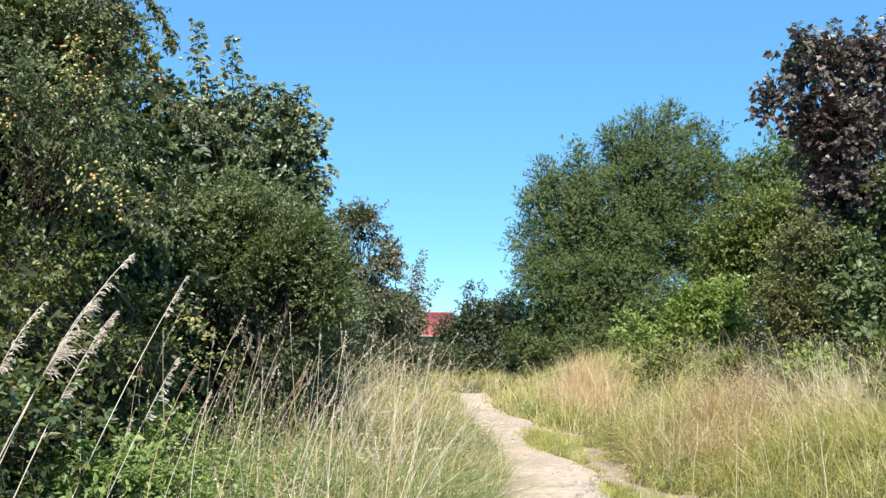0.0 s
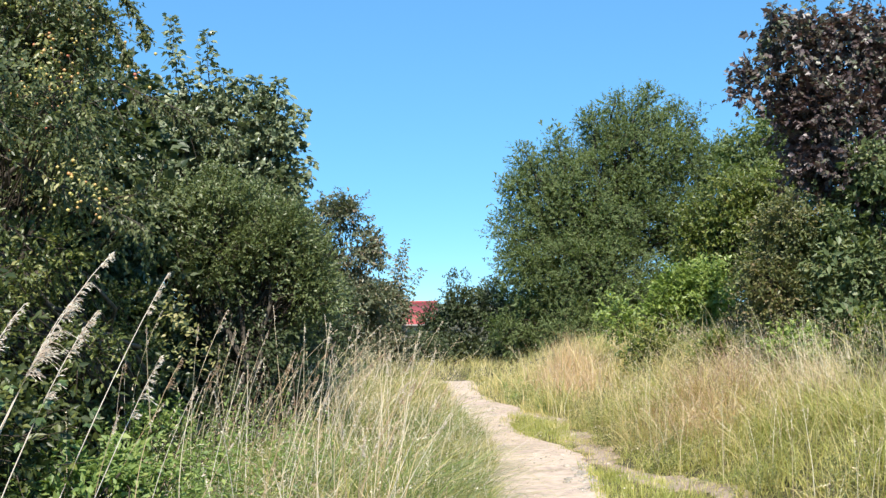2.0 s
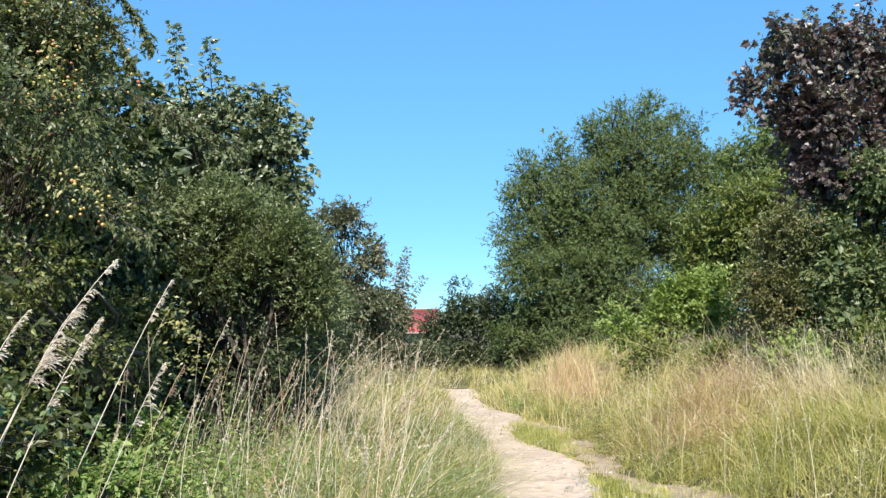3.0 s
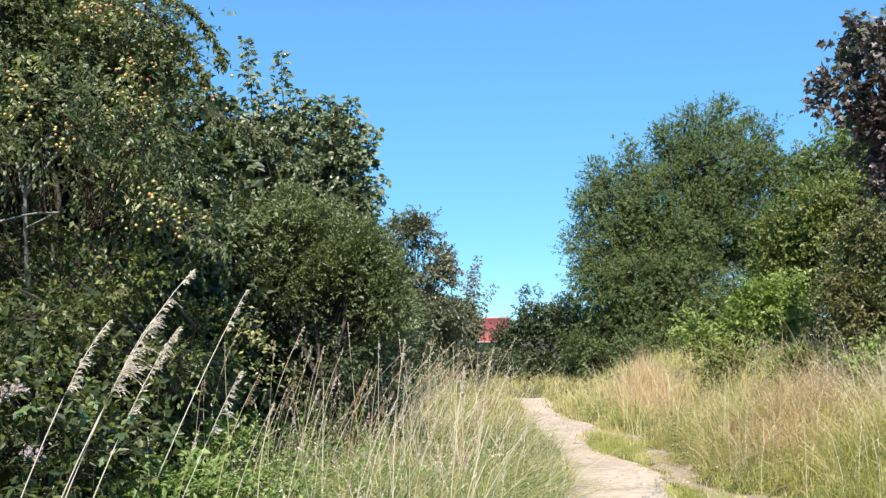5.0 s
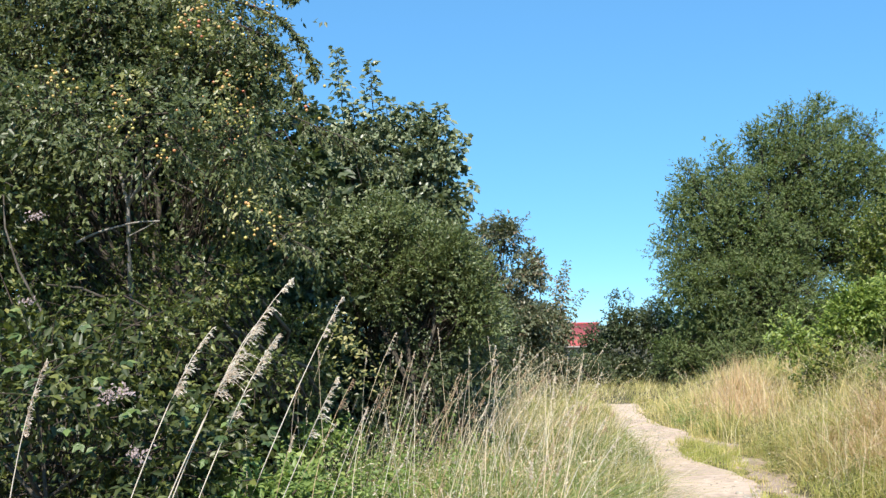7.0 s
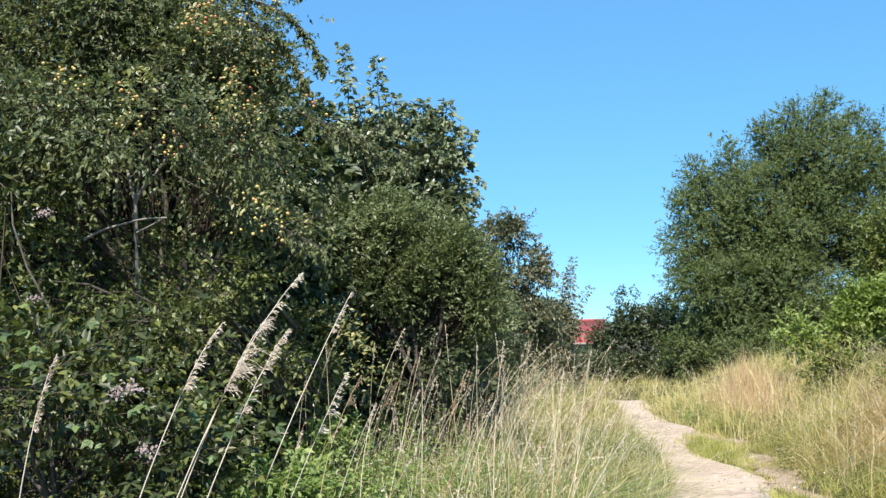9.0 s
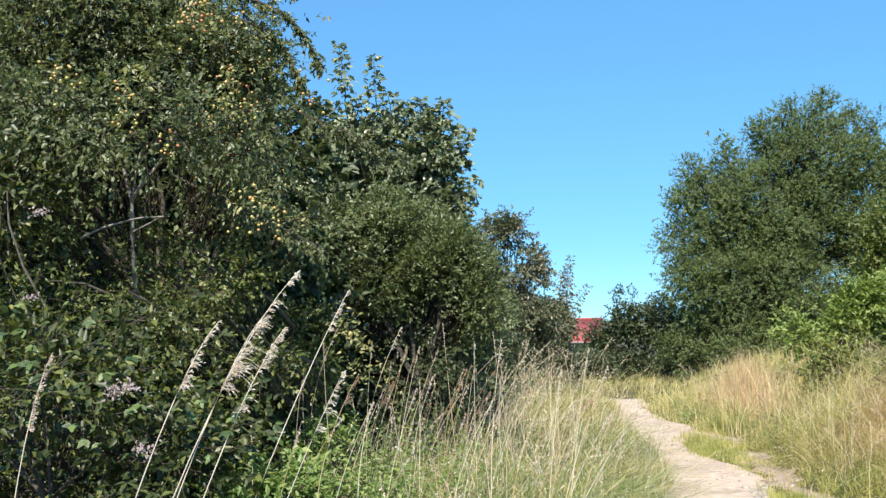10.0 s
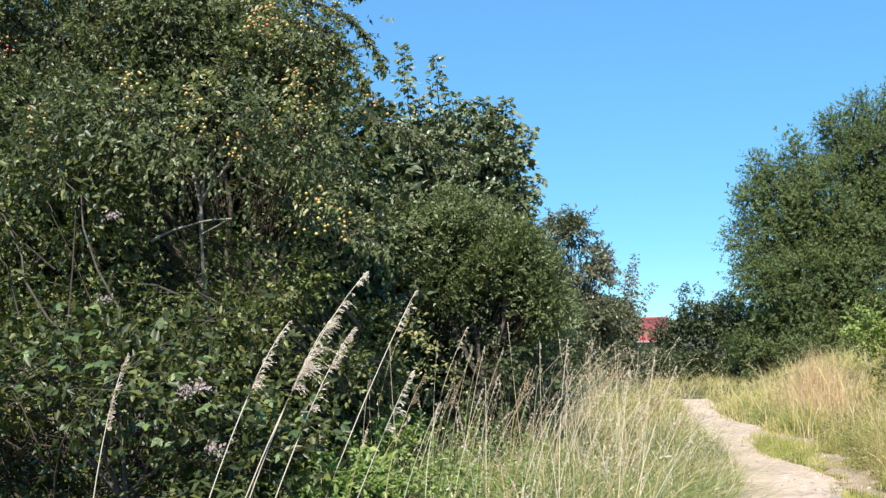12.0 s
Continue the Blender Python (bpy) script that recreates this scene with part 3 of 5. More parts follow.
bough(plum, [(-2.9, 7.4, 4.2), (-2.6, 7.3, 4.12), (-2.38, 7.2, 4.0), (-2.22, 7.2, 3.93), (-2.1, 7.2, 3.76), (-2.02, 7.2, 3.6), (-1.99, 7.2, 3.52)], 0.010, PLUM_LEAF, 171, 86, 0.037, 0.17, 0.6)
bough(plum, [(-2.85, 7.4, 4.05), (-2.5, 7.25, 3.88), (-2.32, 7.2, 3.77), (-2.22, 7.2, 3.62), (-2.15, 7.2, 3.45), (-2.12, 7.2, 3.38)], 0.010, PLUM_LEAF, 172, 94, 0.037, 0.19, 0.9)
bough(plum, [(-2.9, 7.3, 3.7), (-2.55, 7.2, 3.62), (-2.36, 7.2, 3.5), (-2.28, 7.2, 3.3)], 0.009, PLUM_LEAF, 173, 81, 0.037, 0.2, 0.7)
bough(plum, [(-2.9, 7.4, 4.3), (-2.55, 7.3, 4.3), (-2.35, 7.3, 4.2), (-2.2, 7.3, 4.12)], 0.009, PLUM_LEAF, 174, 54, 0.037, 0.15, 0.4)
bough(plum, [(-2.8, 7.4, 4.6), (-2.4, 7.3, 4.52), (-2.15, 7.2, 4.3), (-2.06, 7.2, 4.1)], 0.007, PLUM_LEAF, 178, 21, 0.037, 0.10, 0.5, bare=0.3)
bough(plum, [(-2.75, 7.2, 3.42), (-2.24, 7.2, 3.23), (-2.02, 7.2, 3.11), (-1.87, 7.2, 3.06), (-1.68, 7.2, 2.96), (-1.5, 7.2, 2.87), (-1.32, 7.2, 2.75)], 0.006, PLUM_LEAF, 175, 96, 0.037, 0.24, 0.8, bare=0.28)
bough(plum, [(-2.9, 6.6, 2.66), (-2.64, 6.4, 2.53), (-2.44, 6.4, 2.44), (-2.2, 6.4, 2.32), (-2.07, 6.4, 2.25), (-1.9, 6.4, 2.17), (-1.77, 6.4, 2.1)], 0.008, PLUM_LEAF, 176, 62, 0.037, 0.2, 1.1, bare=0.2, bark=BARK)
bough(plum, [(-4.5, 6.9, 2.8), (-4.28, 6.7, 2.67), (-4.06, 6.7, 2.5), (-3.93, 6.7, 2.47)], 0.009, PLUM_LEAF, 177, 18, 0.037, 0.16, 0.6, bare=0.4, bark=BARK)
tree("wild_cherry_tree", (-6.3, 8.2), [(-6.1, 8.2, 3.72, 1.5, 1.2, 1.6), (-6.2, 7.6, 2.01, 1.4, 1.0, 1.2)], PLUM_LEAF,
               "dense green wild cherry tree behind brambles", "tree", 12, 3000, 9, 0.066, 0.28, shape="small", trunk=0.07, droop=0.5, core=700)
tree("hawthorn_bush", (-4.9, 8.6), [(-4.9, 8.6, 1.4, 1.1, 0.7, 1.2), (-6.3, 8.6, 1.5, 1.2, 0.8, 1.3), (-5.25, 8.6, 1.9, 0.6, 0.4, 0.5)], HAW_LEAF,
     "dark green hawthorn bush behind tangled brambles", "bush", 31, 1500, 8, 0.085, 0.24, shape="small", trunk=0.05, stems=3)
tree("blackthorn_bush", (-4.2, 9.8), [(-3.6, 9.6, 3.1, 1.1, 0.6, 1.2), (-5.0, 9.6, 3.2, 1.2, 0.7, 1.4), (-6.6, 9.8, 3.0, 1.3, 0.7, 1.6), (-4.2, 9.4, 1.4, 1.6, 0.5, 1.1), (-4.6, 9.7, 2.4, 1.5, 0.5, 0.9), (-3.2, 9.5, 2.3, 0.8, 0.5, 0.9)], HAW_LEAF,
     "tall dark blackthorn bush behind a plum tree", "bush", 33, 3000, 8, 0.13, 0.3, shape="small", trunk=0.05, stems=3, gaps=(0.1, 2.2), core=900)
tree("sycamore_tree", (-2.6, 12.0), [(-2.78, 11.6, 3.76, 0.33, 0.4, 0.34), (-2.34, 11.6, 3.78, 0.34, 0.4, 0.36), (-1.9, 11.6, 3.76, 0.36, 0.45, 0.35), (-1.74, 11.6, 3.46, 0.24, 0.4, 0.3),
     (-2.2, 11.8, 3.3, 0.65, 0.6, 0.45), (-2.9, 11.8, 3.4, 0.5, 0.5, 0.5), (-3.6, 12.0, 3.0, 0.8, 0.8, 0.75), (-1.8, 11.6, 3.0, 0.30, 0.5, 0.33)], SYC_LEAF,
     "young sycamore tree with upright leafy leading shoots", "tree", 13, 2900, 8, 0.053, 0.19, "palmate", 0.07, lift=0.45, gaps=(1.3, 4.0), rough_edge=0.14, clump=0.17, core=260, core_leaf=1.6,
     leader_leaf=0.105, leaders=[((-2.8, 11.6, 3.8), (-2.91, 11.5, 4.88)), ((-2.45, 11.6, 3.7), (-2.49, 11.5, 4.69)), ((-1.6, 11.6, 2.95), (-1.29, 11.5, 3.20)), ((-1.55, 11.6, 2.85), (-1.34, 11.5, 3.05)),
     ((-3.2, 11.6, 3.8), (-3.24, 11.5, 4.31)), ((-2.65, 11.6, 3.9), (-2.70, 11.5, 4.23)), ((-2.3, 11.6, 3.9), (-2.32, 11.5, 4.25)), ((-1.95, 11.6, 3.9), (-1.94, 11.5, 4.18)), ((-1.7, 11.6, 3.9), (-1.66, 11.5, 4.15)),
     ((-1.5, 11.6, 3.5), (-1.40, 11.5, 3.78)), ((-2.15, 11.6, 3.9), (-2.14, 11.5, 4.15)), ((-2.95, 11.6, 3.8), (-3.06, 11.5, 4.08))])
tree("sallow_bush", (-1.95, 9.8), [(-2.05, 9.7, 2.28, 0.7, 0.6, 0.64), (-1.45, 9.7, 2.2, 0.42, 0.5, 0.48), (-1.14, 9.8, 1.85, 0.3, 0.5, 0.5), (-2.65, 9.6, 2.3, 0.55, 0.5, 0.58)], SALLOW_LEAF,
     "rounded sallow bush with fine light green leaves", "bush", 14, 5200, 11, 0.043, 0.2, "lance", 0.05, lift=0.55, droop=0.0, gaps=(0.6, 3), stems=3, clump=0.15, rough_edge=0.1)
tree("hawthorn_bush", (-2.4, 7.9), [(-2.6, 8.1, 1.2, 0.6, 0.5, 0.75), (-3.5, 7.9, 1.4, 0.8, 0.6, 1.0), (-3.6, 7.3, 0.5, 0.9, 0.5, 0.5), (-3.7, 6.75, 1.75, 0.6, 0.3, 0.42), (-2.75, 6.6, 1.62, 0.34, 0.25, 0.28), (-3.0, 6.5, 2.2, 0.34, 0.22, 0.2), (-3.9, 6.3, 2.25, 0.4, 0.22, 0.22), (-3.35, 5.85, 1.8, 0.45, 0.22, 0.26), (-2.65, 5.9, 1.65, 0.36, 0.22, 0.25), (-2.45, 6.5, 1.95, 0.3, 0.22, 0.26), (-2.2, 6.5, 1.35, 0.28, 0.22, 0.22), (-4.9, 7.2, 1.7, 0.7, 0.35, 0.45), (-3.5, 6.2, 2.35, 0.3, 0.2, 0.24), (-4.2, 6.5, 2.75, 0.4, 0.22, 0.25)], THICKET_LEAF,
     "tangled hawthorn thicket with sunlit leaves before deep shade", "bush", 15, 5000, 9, 0.040, 0.16, shape="small", trunk=0.05, stems=3, gaps=(1.5, 3.4), clump=0.13)
tree("hawthorn_bush", (-2.7, 8.9), [(-2.6, 8.9, 1.3, 0.6, 0.5, 1.0), (-3.4, 9.0, 1.3, 0.7, 0.5, 1.0), (-2.7, 8.6, 0.5, 0.9, 0.4, 0.5)], HAW_LEAF,
     "dense dark hawthorn bush in deep shade", "bush", 32, 1700, 8, 0.085, 0.24, shape="small", trunk=0.05, stems=3)
tree("hawthorn_bush", (-1.6, 9.6), [(-1.75, 9.8, 1.15, 0.48, 0.5, 0.85), (-1.5, 10.6, 1.2, 0.4, 0.7, 0.85), (-1.75, 9.6, 0.5, 0.55, 0.5, 0.5), (-1.5, 10.4, 0.5, 0.5, 0.7, 0.5)], HAW_LEAF,
     "dark green hawthorn bush beside the path verge", "bush", 16, 2000, 8, 0.045, 0.22, shape="small", trunk=0.05, stems=3, gaps=(1.2, 2.6))
tree("hawthorn_bush", (-2.3, 11.2), [(-2.0, 11.0, 0.7, 0.6, 0.5, 0.7), (-2.9, 11.0, 0.8, 0.7, 0.5, 0.8), (-1.7, 11.9, 0.7, 0.5, 0.6, 0.75), (-3.9, 10.8, 0.8, 0.8, 0.5, 0.9), (-2.3, 11.4, 1.6, 0.9, 0.4, 0.8), (-2.1, 12.9, 2.4, 0.8, 0.4, 0.8), (-3.4, 12.9, 2.6, 0.9, 0.4, 0.8)], HAW_LEAF,
     "dense shaded hawthorn bush inside the hedge", "bush", 35, 2300, 8, 0.09, 0.26, shape="small", trunk=0.05, stems=3, gaps=(0.1, 2.2), core=600)
tree("hawthorn_bush", (-1.5, 13.8), [(-1.6, 13.5, 1.3, 0.55, 0.8, 0.95), (-1.6, 15.3, 1.4, 0.55, 0.8, 1.0)], HAW_LEAF,
     "dark green hawthorn bush in the hedge line", "bush", 17, 1900, 8, 0.055, 0.24, shape="small", trunk=0.05, stems=3)
tree("russet_hawthorn_tree", (-1.6, 18.3), [(-1.5, 18, 3.18, 0.42, 0.4, 0.36), (-1.05, 18, 2.66, 0.30, 0.4, 0.34), (-1.25, 18, 1.5, 0.5, 0.5, 0.8), (-2.0, 18.2, 2.3, 0.5, 0.5, 1.0), (-0.85, 18, 1.5, 0.28, 0.4, 0.5), (-1.3, 18, 2.2, 0.4, 0.4, 0.4)], RUSSET_LEAF,
     "small hawthorn tree with russet brown leaves", "tree", 18, 2700, 9, 0.07, 0.22, shape="small", trunk=0.05, gaps=(1.2, 4.2), shell=0.2, rough_edge=0.3, shoot_leaves=70,
     shoots=[((-1.0, 18, 2.5), (-0.72, 18, 2.85)), ((-1.3, 18, 3.2), (-0.98, 18, 3.62)), ((-1.6, 18, 3.2), (-1.5, 18, 3.68)), ((-0.9, 18, 2.3), (-0.66, 18, 2.25)), ((-1.2, 18, 3.1), (-0.9, 18, 3.15))])
tree("sparse_hawthorn_tree", (-0.9, 22.3), [(-0.8, 22, 1.6, 0.34, 0.4, 0.5), (-1.35, 22, 1.7, 0.42, 0.5, 0.7), (-0.64, 22, 1.5, 0.22, 0.3, 0.38), (-0.9, 22, 0.8, 0.62, 0.5, 0.6)], RUSSET_LEAF,
     "sparse young hawthorn tree with thin upright shoots", "tree", 19, 1500, 9, 0.075, 0.22, shape="small", trunk=0.04, gaps=(1.2, 4.5), shell=0.2, rough_edge=0.25, leader_leaf=0.11,
     leaders=[((-0.62, 22, 1.7), (-0.42, 22, 2.95)), ((-0.68, 22, 1.8), (-0.62, 22, 2.6)), ((-0.55, 22, 1.5), (-0.08, 22, 2.3)), ((-0.58, 22, 1.9), (-0.5, 22, 2.7))])

tree("willow_tree", (4.3, 26.6), [(4.6, 26.6, 4.0, 2.35, 2.0, 2.15), (5.6, 26.3, 5.5, 1.5, 1.5, 1.4), (6.75, 26.3, 5.3, 0.7, 1.0, 1.0), (3.8, 26, 4.6, 0.9, 1.2, 1.0), (2.62, 26, 5.28, 0.36, 0.4, 0.66), (3.45, 26, 5.72, 0.30, 0.3, 0.54), (2.95, 26, 4.9, 0.5, 0.5, 0.5),
              (4.4, 26, 6.16, 0.5, 0.6, 0.68), (5.0, 26, 6.68, 0.36, 0.4, 0.48), (5.85, 26, 6.9, 0.40, 0.4, 0.50), (5.5, 26, 6.5, 0.7, 0.5, 0.5), (6.6, 26, 6.55, 0.46, 0.5, 0.48), (7.08, 26, 6.2, 0.28, 0.3, 0.44), (7.6, 26.2, 5.2, 0.6, 0.8, 0.9), (2.36, 26, 4.55, 0.40, 0.5, 0.62), (2.12, 26, 3.65, 0.46, 0.5, 0.66),
              (2.7, 25.8, 2.5, 0.98, 1.1, 1.5), (3.2, 26.2, 4.4, 0.8, 0.9, 0.7), (4.5, 25.3, 3.5, 1.3, 0.6, 1.2), (2.4, 25.6, 0.9, 1.0, 0.6, 0.7), (4.0, 24.8, 0.9, 1.4, 0.5, 0.7), (4.5, 25.2, 2.18, 1.7, 1.1, 1.6), (6.9, 26.2, 3.7, 1.2, 1.4, 1.7), (5.8, 25.4, 1.5, 1.1, 0.6, 1.3)], WILLOW_LEAF,
              "broad rounded willow tree with dense fine green leaves", "tree", 20, 16000, 10, 0.071, 0.22, "lance", 0.14, lift=0.5, droop=0.2, gaps=(0.15, 1.4), shell=0.6, core=3600, clump=0.34, rough_edge=0.05)
tree("hedge_bush", (1.0, 28.2), [(1.0, 28, 1.55, 0.6, 0.6, 0.85), (0.24, 28.2, 0.95, 0.34, 0.5, 0.72), (0.9, 28, 0.4, 0.8, 0.5, 0.5)], HAW_LEAF,
     "green hawthorn bush beyond the end of the path", "bush", 21, 1500, 8, 0.085, 0.28, shape="small", trunk=0.05, stems=3, shoot_leaves=36,
     shoots=[((0.7, 28, 1.9), (0.62, 28, 2.45)), ((1.1, 28, 2.0), (1.15, 28, 2.5)), ((1.4, 28, 1.8), (1.6, 28, 2.3))])
tree("hedge_bush", (1.9, 28.4), [(1.9, 28.2, 1.45, 0.7, 0.7, 0.95), (2.7, 28, 0.95, 0.7, 0.7, 0.8), (2.2, 28, 0.3, 1.0, 0.5, 0.5)], HAW_LEAF,
     "green hawthorn bush in a far hedge", "bush", 22, 1500, 8, 0.085, 0.28, shape="small", trunk=0.05, stems=3)
tree("hedge_bush", (-0.4, 27.0), [(-0.5, 27, 0.55, 0.7, 0.5, 0.38), (0.2, 27.2, 0.5, 0.4, 0.4, 0.38), (-1.6, 27, 0.85, 0.8, 0.6, 0.75)], HAW_LEAF,
     "low dark hawthorn bush before a red roof", "bush", 23, 1000, 7, 0.08, 0.26, shape="small", trunk=0.04, stems=3)
tree("hedge_bush", (4.6, 29.6), [(3.0, 29.4, 0.8, 0.8, 0.5, 1.2), (4.2, 29.4, 1.0, 0.9, 0.5, 1.4), (5.6, 29.4, 1.0, 0.9, 0.5, 1.4), (7.0, 29.4, 1.0, 0.9, 0.5, 1.5), (8.4, 29.4, 1.0, 0.9, 0.5, 1.5)], HAW_LEAF,
     "dark hawthorn hedge behind a willow", "bush", 36, 1700, 8, 0.15, 0.32, shape="small", trunk=0.05, stems=3, gaps=(0.1, 2.2), core=500)
tree("lime_green_bush", (3.9, 17.2), [(4.35, 17, 1.8, 0.52, 0.5, 0.48), (3.2, 16.8, 1.36, 0.18, 0.2, 0.28), (4.75, 17, 1.75, 0.36, 0.5, 0.5), (4.2, 17, 1.3, 0.6, 0.4, 0.4)], LIME_LEAF,
     "bright lime green elder bush on a grassy bank", "bush", 24, 1700, 8, 0.075, 0.28, "small", trunk=0.05, stems=3, lift=0.3)
tree("green_hazel_bush", (5.1, 18.0), [(5.5, 17.8, 2.95, 0.7, 0.8, 1.15), (5.0, 18, 2.6, 0.55, 0.8, 1.0), (6.2, 17.8, 3.2, 0.5, 0.7, 1.0)], HAZEL_LEAF,
     "tall yellowish green hazel bush on a grassy bank", "bush", 25, 2400, 9, 0.072, 0.3, shape="small", trunk=0.06, stems=3)
tree("alder_tree", (6.9, 20.5), [(7.25, 20.3, 5.0, 0.9, 0.8, 0.95), (6.4, 20.3, 4.55, 0.42, 0.6, 0.7), (6.9, 20.3, 4.0, 0.9, 0.9, 1.0), (6.6, 20, 2.67, 1.1, 1.0, 1.2)], WILLOW_LEAF,
     "green alder tree behind a copper sycamore", "tree", 26, 2200, 9, 0.08, 0.3, shape="small", trunk=0.1, core=500)
tree("copper_sycamore_tree", (6.1, 13.4), [(4.52, 13.2, 4.55, 0.40, 0.5, 0.34), (4.88, 13.2, 5.02, 0.48, 0.6, 0.5), (5.7, 13.3, 5.08, 0.62, 0.7, 0.6), (6.5, 13.3, 4.7, 0.8, 0.8, 0.85), (5.3, 13.2, 4.1, 0.75, 0.8, 0.7), (5.5, 13.2, 3.43, 0.8, 0.8, 0.75), (6.5, 13.1, 3.23, 1.1, 0.9, 1.0)],
     COPPER_LEAF, "dark purple copper sycamore tree with large lobed leaves", "tree", 27, 2500, 7, 0.074, 0.26, "palmate", 0.1, lift=0.3, gaps=(1.1, 3.2), rough_edge=0.13, core=300, clump=0.22,
     leader_leaf=0.09, leaders=[((4.7, 13.2, 5.2), (4.62, 13.1, 5.5)), ((5.0, 13.2, 5.2), (5.12, 13.1, 5.55)), ((5.5, 13.2, 5.3), (5.45, 13.1, 5.6)), ((5.8, 13.2, 5.4), (5.9, 13.1, 5.75)), ((6.3, 13.2, 5.2), (6.35, 13.1, 5.7)), ((4.4, 13.2, 4.6), (4.05, 13.1, 4.55))])
tree("russet_bush", (4.5, 13.0), [(4.42, 12.9, 1.8, 0.45, 0.5, 0.8), (4.7, 13, 2.55, 0.30, 0.5, 0.5)], OLIVE_LEAF,
     "brownish green bush with withered russet leaves", "bush", 28, 1300, 8, 0.055, 0.24, shape="small", trunk=0.04, stems=3, gaps=(1.2, 3.5))
tree("dogwood_bush", (5.8, 12.6), [(5.35, 12.6, 2.11, 0.6, 0.6, 0.8), (6.2, 12.4, 1.91, 0.75, 0.7, 0.95), (5.2, 12.2, 1.31, 0.5, 0.5, 0.5), (6.1, 12.5, 2.8, 0.75, 0.5, 0.8), (5.2, 12.9, 2.5, 0.45, 0.4, 0.6), (4.9, 13.2, 1.65, 0.4, 0.4, 0.5), (5.7, 12.5, 3.2, 0.5, 0.35, 0.4)], DUSKY_LEAF,
     "dusky green dogwood bush below a copper sycamore", "bush", 29, 2400, 8, 0.072, 0.25, shape="small", trunk=0.05, stems=3, core=700)
tree("hawthorn_bush", (6.6, 19.0), [(5.6, 18.9, 1.5, 0.9, 0.5, 1.1), (7.0, 18.9, 1.7, 1.0, 0.5, 1.3), (8.4, 18.9, 1.8, 1.0, 0.5, 1.4), (4.6, 19.2, 1.2, 0.6, 0.5, 0.8)], HAW_LEAF,
     "dark green hawthorn bush behind a grassy bank", "bush", 34, 1500, 7, 0.085, 0.28, shape="small", trunk=0.05, stems=3, gaps=(0.2, 2.2))
bramble = tree("bramble_bush", (-3.2, 5.3), [(-3.1, 4.85, 1.34, 0.95, 0.5, 0.34), (-3.1, 5.8, 0.8, 1.15, 0.5, 0.8), (-2.2, 5.1, 0.92, 0.55, 0.45, 0.32), (-2.1, 5.8, 0.5, 0.7, 0.4, 0.5),
     (-4.4, 5.1, 1.25, 1.0, 0.55, 0.4), (-4.4, 6.0, 0.9, 1.0, 0.6, 0.8), (-4.2, 5.6, 2.42, 0.42, 0.3, 0.38), (-3.75, 5.7, 2.6, 0.3, 0.25, 0.25)], BRAMBLE_LEAF,
     "tangled bramble bush with broad green leaves", "bush", 30, 2700, 6, 0.060, 0.22, "pointed", trunk=0.02, stems=3, lift=0.1, gaps=(1.5, 3.6), rough_edge=0.22, clump=0.17)

# ---- the house beyond the hedge ----
def house(x, y):
    z = float(ground_z(x, y)) - 0.1
    top = tagged(empty("house", x, y, z), "low house with a plain red roof beyond the hedge", "house")
    ridge, eaves, half, deep = 1.60, 0.42, 5.0, 3.2

    def box(name, a, b, material, holder=None):
        bm = bmesh.new()
        bmesh.ops.create_cube(bm, size=1, matrix=Matrix.Translation([(p + q) / 2 for p, q in zip(a, b)]) @ Matrix.Diagonal([q - p for p, q in zip(a, b)] + [1]))
        bmesh.ops.bevel(bm, geom=bm.edges[:], offset=0.02, segments=1, affect="EDGES")
        me = bpy.data.meshes.new(name)
        bm.to_mesh(me)
        bm.free()
        me.materials.append(material)
        return part_mesh(name, me, holder or top)

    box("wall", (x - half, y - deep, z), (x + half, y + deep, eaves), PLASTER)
    for side in (-1, 1):
        s = Soup()
        e, o, w = y + side * (deep + 0.35), x - half - 0.3, 2 * half + 0.6
        lo, hi = eaves - 0.1, ridge
        v = [(o, e, lo), (o + w, e, lo), (o + w, y, hi), (o, y, hi), (o, e, lo + 0.07), (o + w, e, lo + 0.07), (o + w, y, hi + 0.07), (o, y, hi + 0.07)]
        s.add(v, [(0, 1, 2, 3), (4, 7, 6, 5), (0, 4, 5, 1), (1, 5, 6, 2), (2, 6, 7, 3), (3, 7, 4, 0)])
        roof = part_mesh("roof", s.mesh("roof", ROOF_TILE), top, "plain red roof slope")
        front = roof if side < 0 else front
    box("ridge_cap", (x - half - 0.3, y - 0.12, ridge + 0.02), (x + half + 0.3, y + 0.12, ridge + 0.13), ROOF_TILE, front)
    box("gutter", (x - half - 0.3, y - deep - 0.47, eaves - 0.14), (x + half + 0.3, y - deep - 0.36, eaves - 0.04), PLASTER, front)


house(-4.6, 62)


